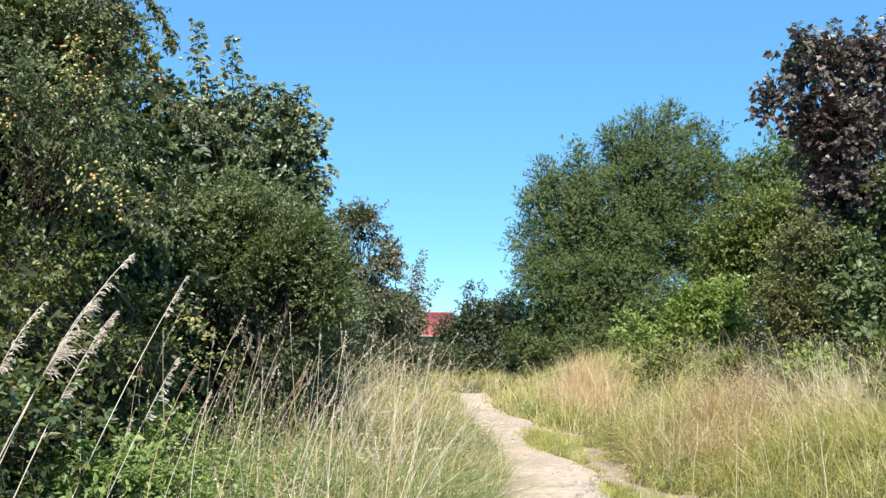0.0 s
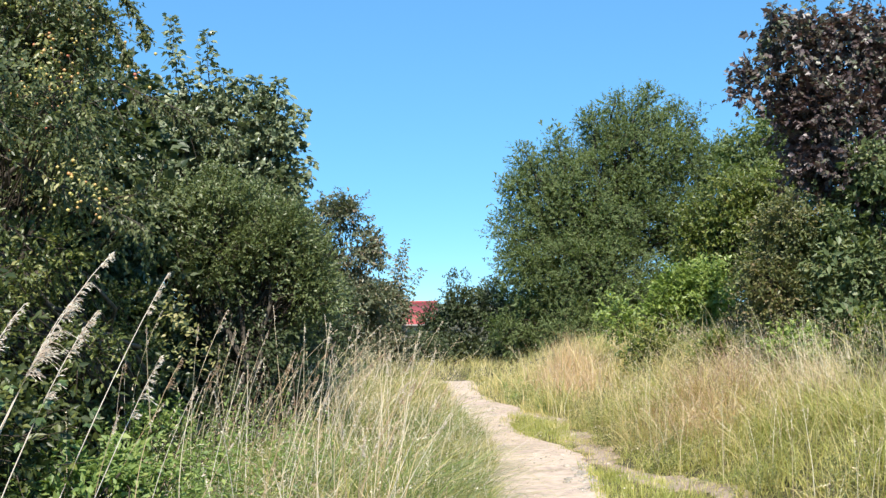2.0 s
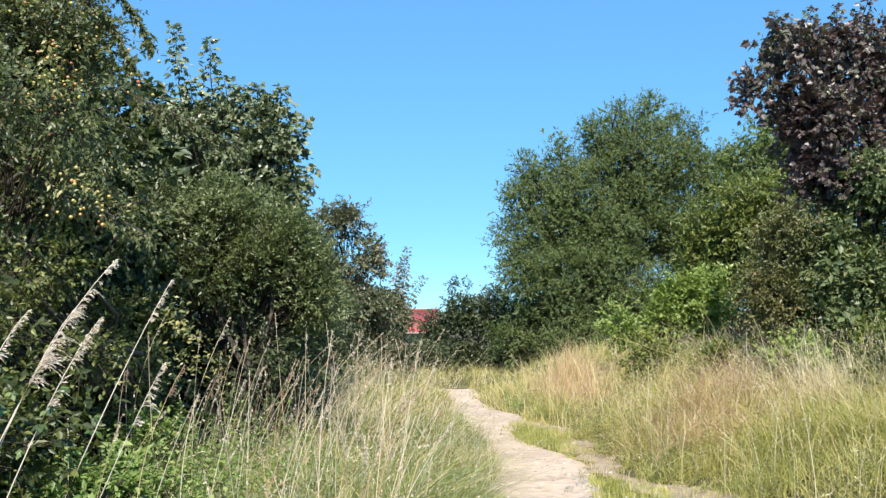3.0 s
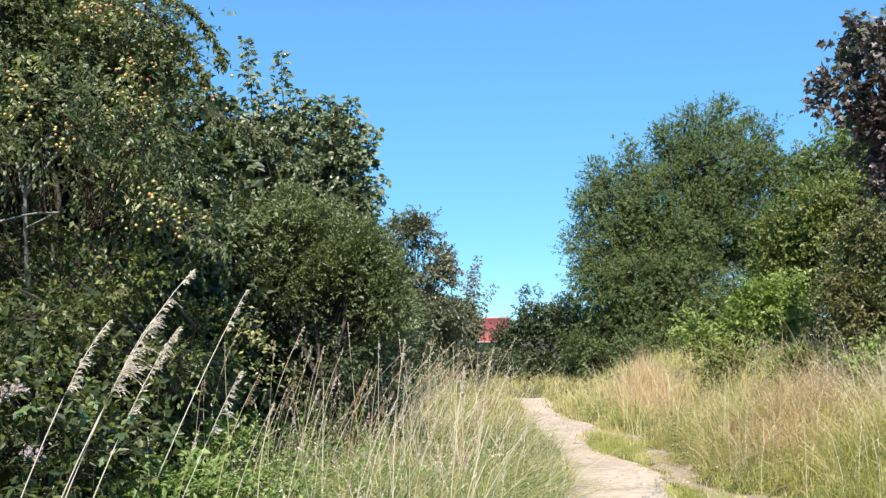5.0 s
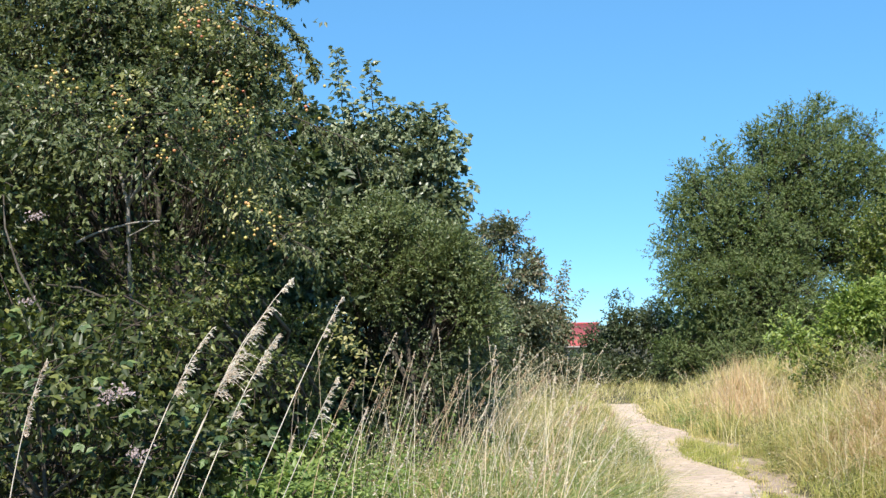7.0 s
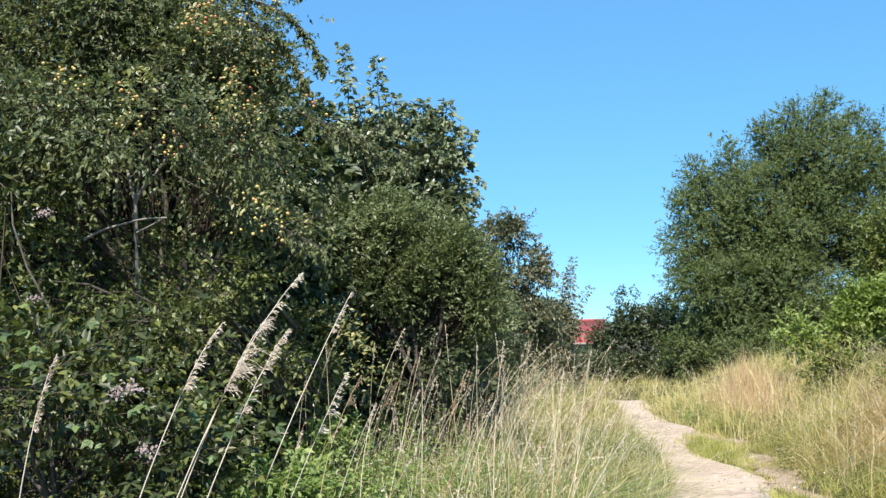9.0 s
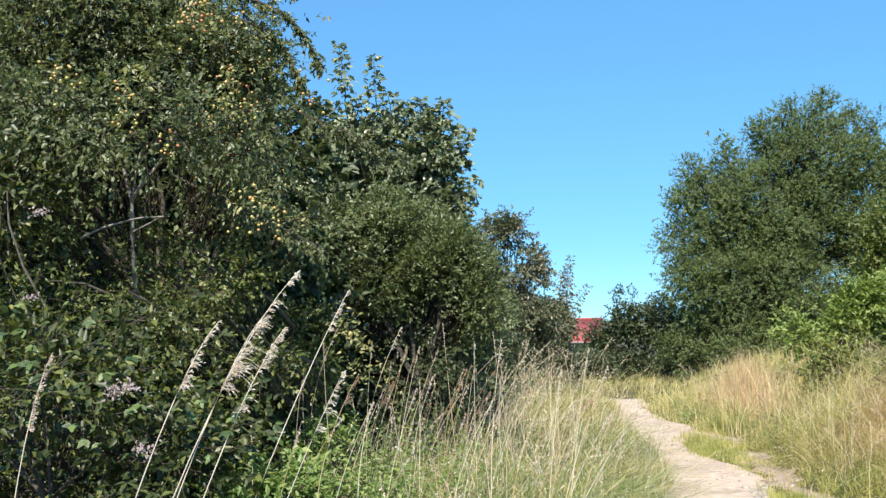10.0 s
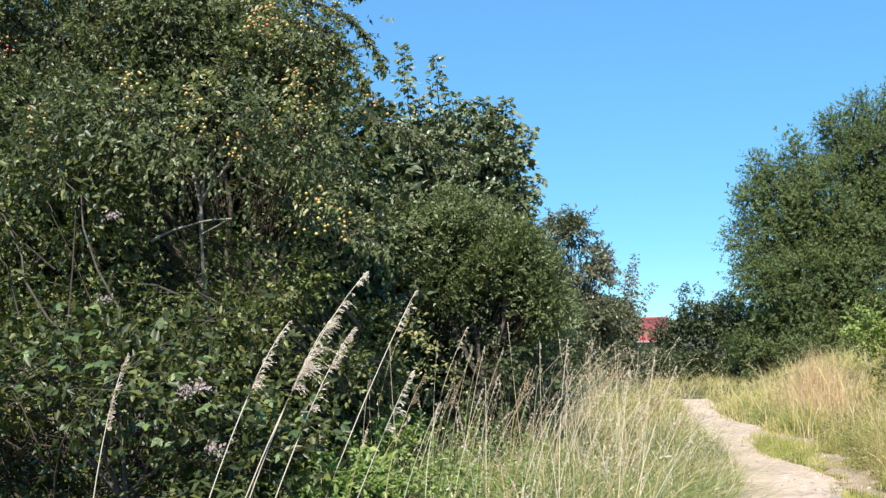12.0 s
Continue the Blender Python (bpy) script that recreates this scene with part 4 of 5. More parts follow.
# ---- grasses ----
def blades(soup, rng, at, height, width, lean, bend):
    """Curved tapering blades: feet, heights, widths, the way they lean (n, 2) and how far they bend."""
    n = len(at)
    s = np.array([0.0, 0.4, 0.75, 1.0])
    lean3 = np.concatenate([lean, np.zeros((n, 1))], 1)
    c = at[:, None] + height[:, None, None] * (s[None, :, None] * np.array([0, 0, 1.0]) + (bend[:, None] * s[None] ** 2)[..., None] * lean3[:, None])
    c[..., 2] -= (height[:, None] * 0.35 * bend[:, None] ** 2 * s[None] ** 3)
    turn = rng.uniform(0, math.pi, n)
    side = np.stack([np.cos(turn), np.sin(turn), np.zeros(n)], -1)
    w = width[:, None] * np.array([1.0, 0.85, 0.5])[None]
    left, right = c[:, :3] - side[:, None] * w[..., None] / 2, c[:, :3] + side[:, None] * w[..., None] / 2
    v = np.concatenate([np.stack([left, right], 2).reshape(n, 6, 3), c[:, 3:]], 1)
    off = (np.arange(n) * 7)[:, None, None]
    soup.add(v.reshape(-1, 3), (np.array([[0, 1, 3, 2], [2, 3, 5, 4]])[None] + off).reshape(-1, 4), (np.array([[4, 5, 6]])[None] + off).reshape(-1, 3))
    return c


def scatter(rng, n, x0, x1, y0, y1):
    """Feet on the land, thick and thin in tussocks, none on the trodden strips."""
    x, y = rng.uniform(x0, x1, n), rng.uniform(y0, y1, n)
    keep = ripple(x, y, 2.3) + 0.6 * ripple(x + 5, y, 5.1) > rng.uniform(-1.3, 1.0, n) - 0.4
    x, y = x[keep], y[keep]
    return x, y


def off_path(x, y):
    return np.abs(x - np.interp(y, PATH_Y, PATH_X)) - np.interp(y, PATH_Y, PATH_W)


def feet(x, y):
    return np.stack([x, y, ground_z(x, y) - 0.03], -1)


def meadow(name, seed, n, box, height, material, label, where, width=0.006, wind=(0.35, 0.1), bend=(0.1, 0.6), tuft=0.10, lying=0.14, edge=0.3, mess=0.45):
    """Grass in tussocks: blades lean out of each tuft, some lie across the rest."""
    rng = np.random.default_rng(seed)
    m = max(4, n // 55)
    cx, cy = scatter(rng, int(m * 1.6), *box)
    pick = rng.integers(0, len(cx), n)
    spread = rng.normal(0, 1, (n, 2)) * np.where(rng.random(n) < 0.3, 3.0, 1.0)[:, None]
    grow = rng.uniform(0.35, 1.35, len(cx))[pick]
    sway = rng.normal(0, 0.7, (len(cx), 2))[pick]
    x, y = cx[pick] + spread[:, 0] * tuft, cy[pick] + spread[:, 1] * tuft
    k = where(x, y)
    x, y, spread, grow, sway = x[k], y[k], spread[k], grow[k], sway[k]
    n = len(x)
    tall = height * rng.uniform(0.4, 1.1, n) * grow * (0.85 + 0.45 * ripple(x, y, 1.3))
    tall = tall * (edge + (1 - edge) * smooth01(off_path(x, y) / 0.6))
    beside = np.where((x > np.interp(y, PATH_Y, PATH_X)) & (y < 14.1), smooth01((x - np.interp(y, WORN_Y, WORN_X) + 0.05) / 0.9), 1.0)
    tall = tall * (edge + (1 - edge) * beside) * np.where(x > np.interp(y, PATH_Y, PATH_X), 0.72 + 0.28 * smooth01((y - 5) / 4), 1.0)
    tall = tall * np.where(x < np.interp(y, PATH_Y, PATH_X), 1 - 0.38 * smooth01((off_path(x, y) - 0.95) / 0.8), 1.0)
    lean = spread * 0.4 + rng.normal(0, mess, (n, 2)) + np.array(wind) + sway
    bends = np.where(rng.random(n) < lying, rng.uniform(1.0, 1.9, n), rng.uniform(*bend, n)) * (0.45 + 0.55 * smooth01(off_path(x, y) / 0.7))
    s = Soup()
    blades(s, rng, feet(x, y), tall, width * rng.uniform(0.5, 1.6, n) * (0.7 + y / 25), lean, bends)
    return tagged(new(name, s.mesh(name, material)), label, "grass", kind="stuff")


def seed_stems(name, seed, n, box, height, label, where, wind=(0.45, 0.05), head=0.13, spikelets=16, wild=0.45, thick=0.004, material=None):
    rng = np.random.default_rng(seed)
    x, y = scatter(rng, n, *box)
    k = where(x, y)
    x, y = x[k], y[k]
    n = len(x)
    tall = height * rng.uniform(0.65, 1.1, n)
    lean = rng.normal(0, wild, (n, 2)) + np.array(wind)
    s = Soup()
    bends = np.where(rng.random(n) < 0.15, rng.uniform(0.9, 1.5, n), rng.uniform(0.25, 0.9, n))
    c = blades(s, rng, feet(x, y), tall, thick * rng.uniform(0.7, 1.4, n) * (0.75 + y / 25), lean, bends)
    f = rng.uniform(0, 1, (n, spikelets))
    tip, low = c[:, 3], c[:, 2]
    share = np.clip(head / np.linalg.norm(tip - low, axis=1), 0, 1)[:, None] * f
    at = tip[:, None] - (tip - low)[:, None] * share[..., None]
    d = unit(tip - low)[:, None]
    along = d * 0.9 + rng.normal(0, 0.35, at.shape)
    leaves(s, "lance", at.reshape(-1, 3), along.reshape(-1, 3), rng.normal(0, 1, (n * spikelets, 3)), 0.015 * rng.uniform(0.6, 1.4, n * spikelets))
    return tagged(new(name, s.mesh(name, material or STRAW)), label, "grass", kind="stuff")


def left_verge(x, y):
    return (off_path(x, y) > -0.05) & (x < np.interp(y, PATH_Y, PATH_X)) & (x > -1.5 - 0.075 * np.minimum(y, 9))


def right_bank(x, y):
    return (off_path(x, y) > -0.05) & (x > np.interp(y, PATH_Y, PATH_X)) & ((x > np.interp(y, WORN_Y, WORN_X) + 0.06 + 0.10 * np.sin(y * 5 + 2 * np.sin(y * 2.1))) | (y > 14.1))


def island(x, y):
    return (off_path(x, y) > -0.06) & (x > np.interp(y, PATH_Y, PATH_X)) & (x < np.interp(y, WORN_Y, WORN_X) - 0.05 + 0.07 * np.sin(y * 7 + 1.5 * np.sin(y * 3))) & (y < 14.1) & ((y > 10.9) | (y < 9.6))


def weeds(name, seed, n, box, height, leaf, material, label, where, per=26, shape="small"):
    """Low leafy herbs among the grass, as one mesh: thin stems with small leaves all the way up."""
    rng = np.random.default_rng(seed)
    x, y = scatter(rng, n, *box)
    k = where(x, y)
    x, y = x[k], y[k]
    n = len(x)
    foot = feet(x, y)
    tip = foot + np.concatenate([rng.normal(0.03, 0.16, (n, 2)), np.ones((n, 1))], 1) * (height * rng.uniform(0.4, 1.15, n))[:, None]
    line = bent(rng, foot, tip, 5, 0.06)
    s = Soup()
    tubes(s, line, np.linspace(0.0025, 0.001, 5)[None].repeat(n, 0))
    f = rng.uniform(0.15, 1.0, (n, per))
    at = np.stack([np.stack([np.interp(f[i], np.linspace(0, 1, 5), line[i, :, a]) for a in range(3)], -1) for i in range(n)])
    along = rng.normal(0, 1, at.shape) * np.array([1, 1, 0.5])
    at = at + unit(along) * leaf * 0.4
    face = np.array([0, 0, 0.8]) + 0.4 * np.array(to_sun) + rng.normal(0, 0.5, at.shape)
    leaves(s, shape, at.reshape(-1, 3), along.reshape(-1, 3), face.reshape(-1, 3), (leaf * rng.uniform(0.5, 1.2, (n, per)) * (1.2 - 0.6 * f)).ravel())
    return tagged(new(name, s.mesh(name, material)), label, "plant", kind="stuff")


def patchy(where, scale, level, shift=0.0):
    """Keeps to the patches of a larger pattern."""
    return lambda x, y: where(x, y) & (ripple(x + shift, y, scale) > level)


meadow("verge_grass", 41, 22000, (-2.6, 0.9, 3.4, 14), 0.66, VERGE_GRASS, "tall green and straw-coloured grass on the path verge", left_verge, 0.0062, wind=(0.55, 0.0), mess=0.95, bend=(0.25, 1.4), lying=0.45, edge=0.4)
meadow("verge_undergrass", 42, 24000, (-2.6, 0.9, 3.4, 14), 0.45, GREEN_GRASS, "green grass growing low among straw stems", left_verge, 0.006, bend=(0.3, 1.3), lying=0.4, edge=0.4, tuft=0.13)
meadow("near_verge_grass", 52, 14000, (-2.5, 0.0, 3.6, 8.8), 0.60, VERGE_GRASS, "dense green and straw grass at the foot of brambles", left_verge, 0.006, wind=(0.5, 0.0), mess=0.95, bend=(0.3, 1.4), lying=0.45)
meadow("green_tufts", 62, 11000, (-2.2, 0.7, 3.6, 11.5), 0.62, FRESH_GRASS, "fresh green grass tufts among straw on the verge", patchy(left_verge, 0.9, -0.05, 2.0), 0.0085, wind=(0.35, 0.0), mess=0.8, bend=(0.3, 1.2), lying=0.3, edge=0.4, tuft=0.12)
meadow("hedge_foot_grass", 57, 8000, (-1.5, 0.5, 11.5, 21), 0.64, VERGE_GRASS, "tall straw and green grass along the hedge foot", left_verge, 0.008, wind=(0.5, 0.0), bend=(0.25, 1.3), lying=0.4, edge=0.4)
meadow("bank_sward", 44, 42000, (1.6, 6.6, 4.6, 13.5), 0.40, BANK_GREEN, "dense upright yellow-green grass over a sloping bank", right_bank, 0.0062, wind=(0.05, 0), bend=(0.2, 1.1), lying=0.3, tuft=0.14, edge=0.35, mess=0.7)
meadow("bank_grass", 43, 22000, (1.2, 7.0, 4.6, 14), 0.70, GRASS, "tall dry grass over a sloping bank", patchy(right_bank, 0.55, -0.25), 0.0058, wind=(-0.1, 0.0), bend=(0.2, 1.1), lying=0.3, mess=0.7)
meadow("upper_bank_grass", 58, 17000, (0.9, 8.0, 13, 21), 0.66, GRASS, "dry grass and green blades at the top of a bank", right_bank, 0.0085, wind=(-0.1, 0.0), bend=(0.1, 0.8), lying=0.2, tuft=0.14)
meadow("island_grass", 48, 22000, (1.0, 2.3, 6, 14.1), 0.15, BANK_GREEN, "short green grass between path and worn soil", island, 0.006, edge=1.0, tuft=0.07)
meadow("sprinkled_grass", 53, 16000, (1.2, 2.6, 6, 15), 0.10, GRASS, "thin short grass on worn soil", lambda x, y: (np.abs(x - np.interp(y, WORN_Y, WORN_X)) < 0.22) & (off_path(x, y) > 0), 0.005, edge=1.0, tuft=0.08)
meadow("path_fringe", 54, 16000, (-0.6, 2.2, 5, 21.5), 0.20, VERGE_GRASS, "short straw and grass overhanging the path edges", lambda x, y: (off_path(x, y) > -0.11) & (off_path(x, y) < 0.3) & (x < np.interp(y, PATH_Y, PATH_X) + 0.6), 0.005,
       wind=(0.6, 0), bend=(0.4, 1.5), edge=0.8, tuft=0.09, lying=0.4)
meadow("far_grass", 45, 15000, (-4, 10, 20.4, 31), 0.40, GRASS, "pale grass around the end of the path", lambda x, y: (off_path(x, y) > 0.0) | (y > 20.9), 0.006, bend=(0.2, 1.0), mess=0.7, tuft=0.34)
meadow("rough_grass", 56, 24000, (-6, 7, -5.5, 4.8), 0.30, VERGE_GRASS, "rough green and straw grass on both sides of the path", lambda x, y: (off_path(x, y) > 0.0) & ((y < 2.6) | (x > 1) | (x < -4)) & (np.hypot(x, y) > 0.9), 0.011, bend=(0.3, 1.2), lying=0.3, tuft=0.2)
meadow("flattened_straw", 49, 3000, (2.5, 3.3, 10.4, 12.2), 0.85, WARM_STRAW, "flattened tuft of dry brown straw on a bank", right_bank, 0.005, wind=(0.7, -0.4), bend=(0.8, 1.5), lying=0.5)
meadow("dry_tuft", 50, 2800, (2.05, 2.75, 15.6, 18.2), 0.8, WARM_STRAW, "tall tuft of bleached dry grass on a bank", right_bank, 0.005, wind=(-0.2, 0), bend=(0.1, 0.4))
meadow("dry_tuft", 51, 1500, (3.9, 4.4, 9.4, 10.6), 0.8, STRAW, "tall tuft of bleached dry grass on a bank", right_bank, 0.004, wind=(-0.2, 0), bend=(0.1, 0.4))
meadow("dry_tuft", 59, 1600, (3.2, 4.0, 11.2, 12.6), 0.75, DRY_BROWN, "tall tuft of withered brown grass on a bank", right_bank, 0.004, wind=(0.1, 0), bend=(0.2, 0.8))
weeds("verge_weeds", 161, 900, (-2.3, 0.55, 3.6, 13), 0.46, 0.034, WEED_LEAF, "low leafy weeds tangled among verge grass", lambda x, y: left_verge(x, y) & (off_path(x, y) > 0.12))
weeds("verge_nettles", 163, 420, (-2.1, -0.75, 4.9, 8.2), 0.72, 0.052, NETTLE_LEAF, "leafy green nettles between bushes and verge grass", patchy(lambda x, y: x < -0.95 + 0.1 * (y - 5), 1.1, -0.3, 1.0), shape="pointed")
weeds("bank_weeds", 162, 1500, (1.9, 6.4, 5.5, 15), 0.46, 0.034, WEED_LEAF, "low green weeds in patches among bank grass", patchy(right_bank, 0.9, -0.1, 3.0))
weeds("path_edge_weeds", 164, 240, (1.3, 2.3, 14.6, 18.6), 0.34, 0.05, NETTLE_LEAF, "low green weeds at the foot of a bank by the path", lambda x, y: (off_path(x, y) > 0.05) & (off_path(x, y) < 0.75))
seed_stems("verge_seed_grass", 46, 380, (-2.2, 0.7, 4.2, 14), 0.9, "bleached grass stems with thin seed heads leaning over the verge", lambda x, y: left_verge(x, y) & (off_path(x, y) > 0.4), wild=0.6, thick=0.0034)
seed_stems("hedge_foot_stems", 65, 300, (-1.5, 0.25, 8.5, 18), 1.15, "tall bleached stems with seed heads along the hedge foot", lambda x, y: left_verge(x, y) & (off_path(x, y) > 0.25), wind=(0.35, 0.0), head=0.2, spikelets=20, wild=0.45, thick=0.0042)
seed_stems("crossing_straw", 55, 2200, (-2.3, 0.75, 3.2, 13), 0.66, "dry straw stems leaning across one another", left_verge, wind=(0.4, 0.1), head=0.06, spikelets=2, wild=1.2, thick=0.0032, material=PALE_STRAW)
seed_stems("withered_stems", 60, 300, (-2.3, 0.2, 4.4, 10), 0.66, "withered brown stems standing among verge grass", lambda x, y: left_verge(x, y) & (off_path(x, y) > 0.5), wind=(0.25, 0.0), head=0.14, spikelets=14, wild=0.6, thick=0.003, material=DRY_BROWN)
seed_stems("bank_seed_grass", 47, 2400, (1.7, 7.4, 5.0, 18), 0.9, "bleached grass stems with thin seed heads on a bank", lambda x, y: right_bank(x, y) & (off_path(x, y) > 0.6), wind=(-0.1, 0), thick=0.003)
seed_stems("bank_withered_stems", 61, 650, (2.4, 7.0, 7.5, 15), 1.0, "withered brown stems standing along a bank", lambda x, y: patchy(right_bank, 0.8, -0.1, 1.0)(x, y) & (off_path(x, y) > 1.1), wind=(0.0, 0), head=0.2, spikelets=18, thick=0.003, material=DRY_BROWN)


# ---- single seed stalks at the verge ----
def seed_stalk(name, base, mid, tip, head, fluff, seed, label, group, thick=0.0027, tuft=0.055, husk=None, culm=None):
    """One tall grass stalk: a thin stem, and a seed head of drooping branchlets."""
    rng = np.random.default_rng(seed)
    top = tagged(empty(name, *base), label, "grass stalk", group)
    a, m, t = (np.array(p, float) for p in (base, mid, tip))
    c = 2 * m - 0.5 * (a + t)
    s = np.linspace(0, 1, 14)[:, None]
    line = (1 - s) ** 2 * a + 2 * s * (1 - s) * c + s ** 2 * t
    stem = Soup()
    tubes(stem, line[None], np.linspace(thick, thick * 0.35, 14)[None], 5)
    part_mesh("stem", stem.mesh("stem", culm or PALE_STRAW, True), top)
    length = np.linalg.norm(np.diff(line, axis=0), axis=1).sum()
    n = int(head * fluff)
    nodes = np.sort(rng.random(max(9, int(head * 95))))
    pick = rng.integers(0, len(nodes), n)
    u = 1 - head / length * np.clip(nodes[pick] + rng.normal(0, 0.012, n), 0, 1)
    bunch = rng.normal(0, 0.22, (len(nodes), 3))[pick]
    run = np.concatenate([[0], np.cumsum(np.linalg.norm(np.diff(line, axis=0), axis=1))]) / length
    at = np.stack([np.interp(u, run, line[:, i]) for i in range(3)], -1)
    d = unit(t - m)
    along = unit(d * 1.0 + bunch + rng.normal(0, 0.12, (n, 3)) + np.array([0.26, -0.05, 0.0]))
    size = tuft * rng.uniform(0.3, 1.2, n) * rng.uniform(0.55, 1.35, len(nodes))[pick] * (1.1 - 0.8 * (u - u.min()) / (1 - u.min() + 1e-6))
    # each branchlet rises along the stem and then bows over
    f = np.linspace(0, 1, 4)[None, :, None]
    lines = at[:, None] + along[:, None] * size[:, None, None] * f + np.array([0.12, 0, -0.75]) * (size[:, None, None] * rng.uniform(0.3, 1.3, (n, 1, 1)) * f ** 2.2)
    seeds = Soup()
    tubes(seeds, lines, np.linspace(0.0008, 0.0005, 4)[None].repeat(n, 0))
    k = 7
    g = rng.uniform(0.3, 1.0, (n, k))
    p = np.stack([np.stack([np.interp(g[i], f[0, :, 0], lines[i, :, a]) for a in range(3)], -1) for i in range(n)]).reshape(-1, 3)
    w = np.stack([np.stack([np.interp(g[i], f[0, :, 0], np.gradient(lines[i, :, a])) for a in range(3)], -1) for i in range(n)]).reshape(-1, 3)
    w = unit(w) + rng.normal(0, 0.22, p.shape)
    leaves(seeds, "sliver", p, w, rng.normal(0, 1, p.shape), 0.0105 * rng.uniform(0.6, 1.3, len(p)))
    part_mesh("seed_head", seeds.mesh("seed_head", husk or SEED), top, "feathery dry seed head")["kind"] = "stuff"
    return top


NEAR_STALKS = [((-1.46, 2.45, 0.1), (-1.14, 2.62, 1.18), (-0.87, 2.80, 1.74), 0.30), ((-1.45, 2.5, 0.1), (-1.15, 2.62, 1.13), (-0.97, 2.78, 1.61), 0.20),
               ((-1.50, 2.4, 0.1), (-1.22, 2.52, 1.15), (-1.06, 2.70, 1.61), 0.22), ((-1.38, 2.5, 0.1), (-1.08, 2.62, 1.12), (-0.90, 2.80, 1.59), 0.24),
               ((-1.38, 2.9, 0.1), (-1.06, 3.05, 1.10), (-0.86, 3.40, 1.71), 0.16), ((-1.30, 2.95, 0.1), (-1.02, 3.05, 0.95), (-0.81, 3.1, 1.44), 0.18),
               ((-1.60, 2.45, 0.1), (-1.56, 2.5, 1.05), (-1.50, 2.6, 1.53), 0.20)]
for k, (a, m, t, h) in enumerate(NEAR_STALKS):
    a = (a[0], a[1], float(ground_z(a[0], a[1])) - 0.03)
    seed_stalk("seed_stalk", a, m, t, h * 1.15, 300, 60 + k, "tall bleached grass stalk with a drooping feathery seed head", "leaning stalks before the brambles",
               tuft={2: 0.036, 3: 0.038, 4: 0.014, 5: 0.045, 6: 0.02}.get(k, 0.06))
rng = np.random.default_rng(77)
VARIANTS = []
for k in range(8):
    h, lean = rng.uniform(0.85, 1.5), rng.uniform(-0.02, 0.32)
    VARIANTS.append(seed_stalk("seed_stalk", (0, 0, 0), (lean * 0.35, 0, h * 0.52), (lean * h * 1.5, rng.normal(0, 0.05), h), rng.uniform(0.13, 0.22), 190, 80 + k,
                               "thin bleached grass stalk with a narrow seed head", "stalks standing along the verge", 0.0028, 0.030 if k in (2, 5) else 0.015, husk=(SEED, SEED, DRY_BROWN)[k % 3], culm=(STRAW, PALE_STRAW, WARM_STRAW, DRY_BROWN)[k % 4]))
spots = []
while len(spots) < 104:
    x, y = rng.uniform(-2.1, 0.1), 4.8 + 5.7 * rng.random() ** 1.3
    if left_verge(np.array(x), np.array(y)) and off_path(x, y) > 0.7 and x < 0.1 - 0.25 * max(0, 5 - y):
        spots.append((x, y))
for k, (x, y) in enumerate(spots):
    m = pose(x, y, float(ground_z(x, y)) - 0.02, rng.normal(0, 7), rng.normal(5, 9), rng.normal(0, 45))
    if k < 8:
        VARIANTS[k].matrix_basis = m
    else:
        copy_thing(VARIANTS[k % 8], m)


# ---- small things ----
def fruit_clusters(parent, seed, centres, per, size):
    """Ripe fruit hung in clusters through a crown, as one part."""
    rng = np.random.default_rng(seed)
    bm = bmesh.new()
    bmesh.ops.create_icosphere(bm, subdivisions=1, radius=1)
    ball = np.array([v.co for v in bm.verts])
    tri = np.array([[v.index for v in f.verts] for f in bm.faces])
    bm.free()
    s = Soup()
    for c in centres:
        for k in range(rng.integers(per // 2, per + 1)):
            p = np.array(c) + rng.normal(0, 0.055, 3) * np.array([1, 0.8, 1.4])
            s.add(p + ball * size * rng.uniform(0.75, 1.2), tri)
    part_mesh("fruit", s.mesh("fruit", FRUIT, True), parent, "clusters of small ripe yellow fruit")["kind"] = "stuff"


def skin_spots(rng, lobes, n):
    """Places on the lit side of a crown's lobes."""
    out = []
    while len(out) < n:
        l = lobes[rng.integers(0, len(lobes))]
        u = unit(rng.normal(0, 1, 3) + np.array([0.24, -1.2, 0.42]))
        p = np.array(l[:3]) + u * np.array(l[3:6]) * rng.uniform(0.72, 0.95)
        if inside(p[None], [o for o in lobes if o is not l])[0] > 0.75:
            out.append(p)
    return out


near_side = lambda p, k=0.86: (p[0] * k, p[1] * k, 1.6 + (p[2] - 1.6) * k)
FRUITING = [near_side(p) for p in [(-3.25, 6.75, 3.21), (-3.3, 6.75, 3.1), (-2.98, 6.75, 2.88), (-2.56, 6.8, 3.3), (-2.02, 7.1, 3.27), (-2.16, 6.6, 2.26), (-2.3, 6.6, 2.36), (-2.83, 6.7, 3.73), (-2.72, 6.7, 3.87), (-2.47, 6.8, 3.83)]]
fruit_clusters(plum, 91, skin_spots(np.random.default_rng(90), PLUM_LOBES, 38) + FRUITING, 14, 0.0102)


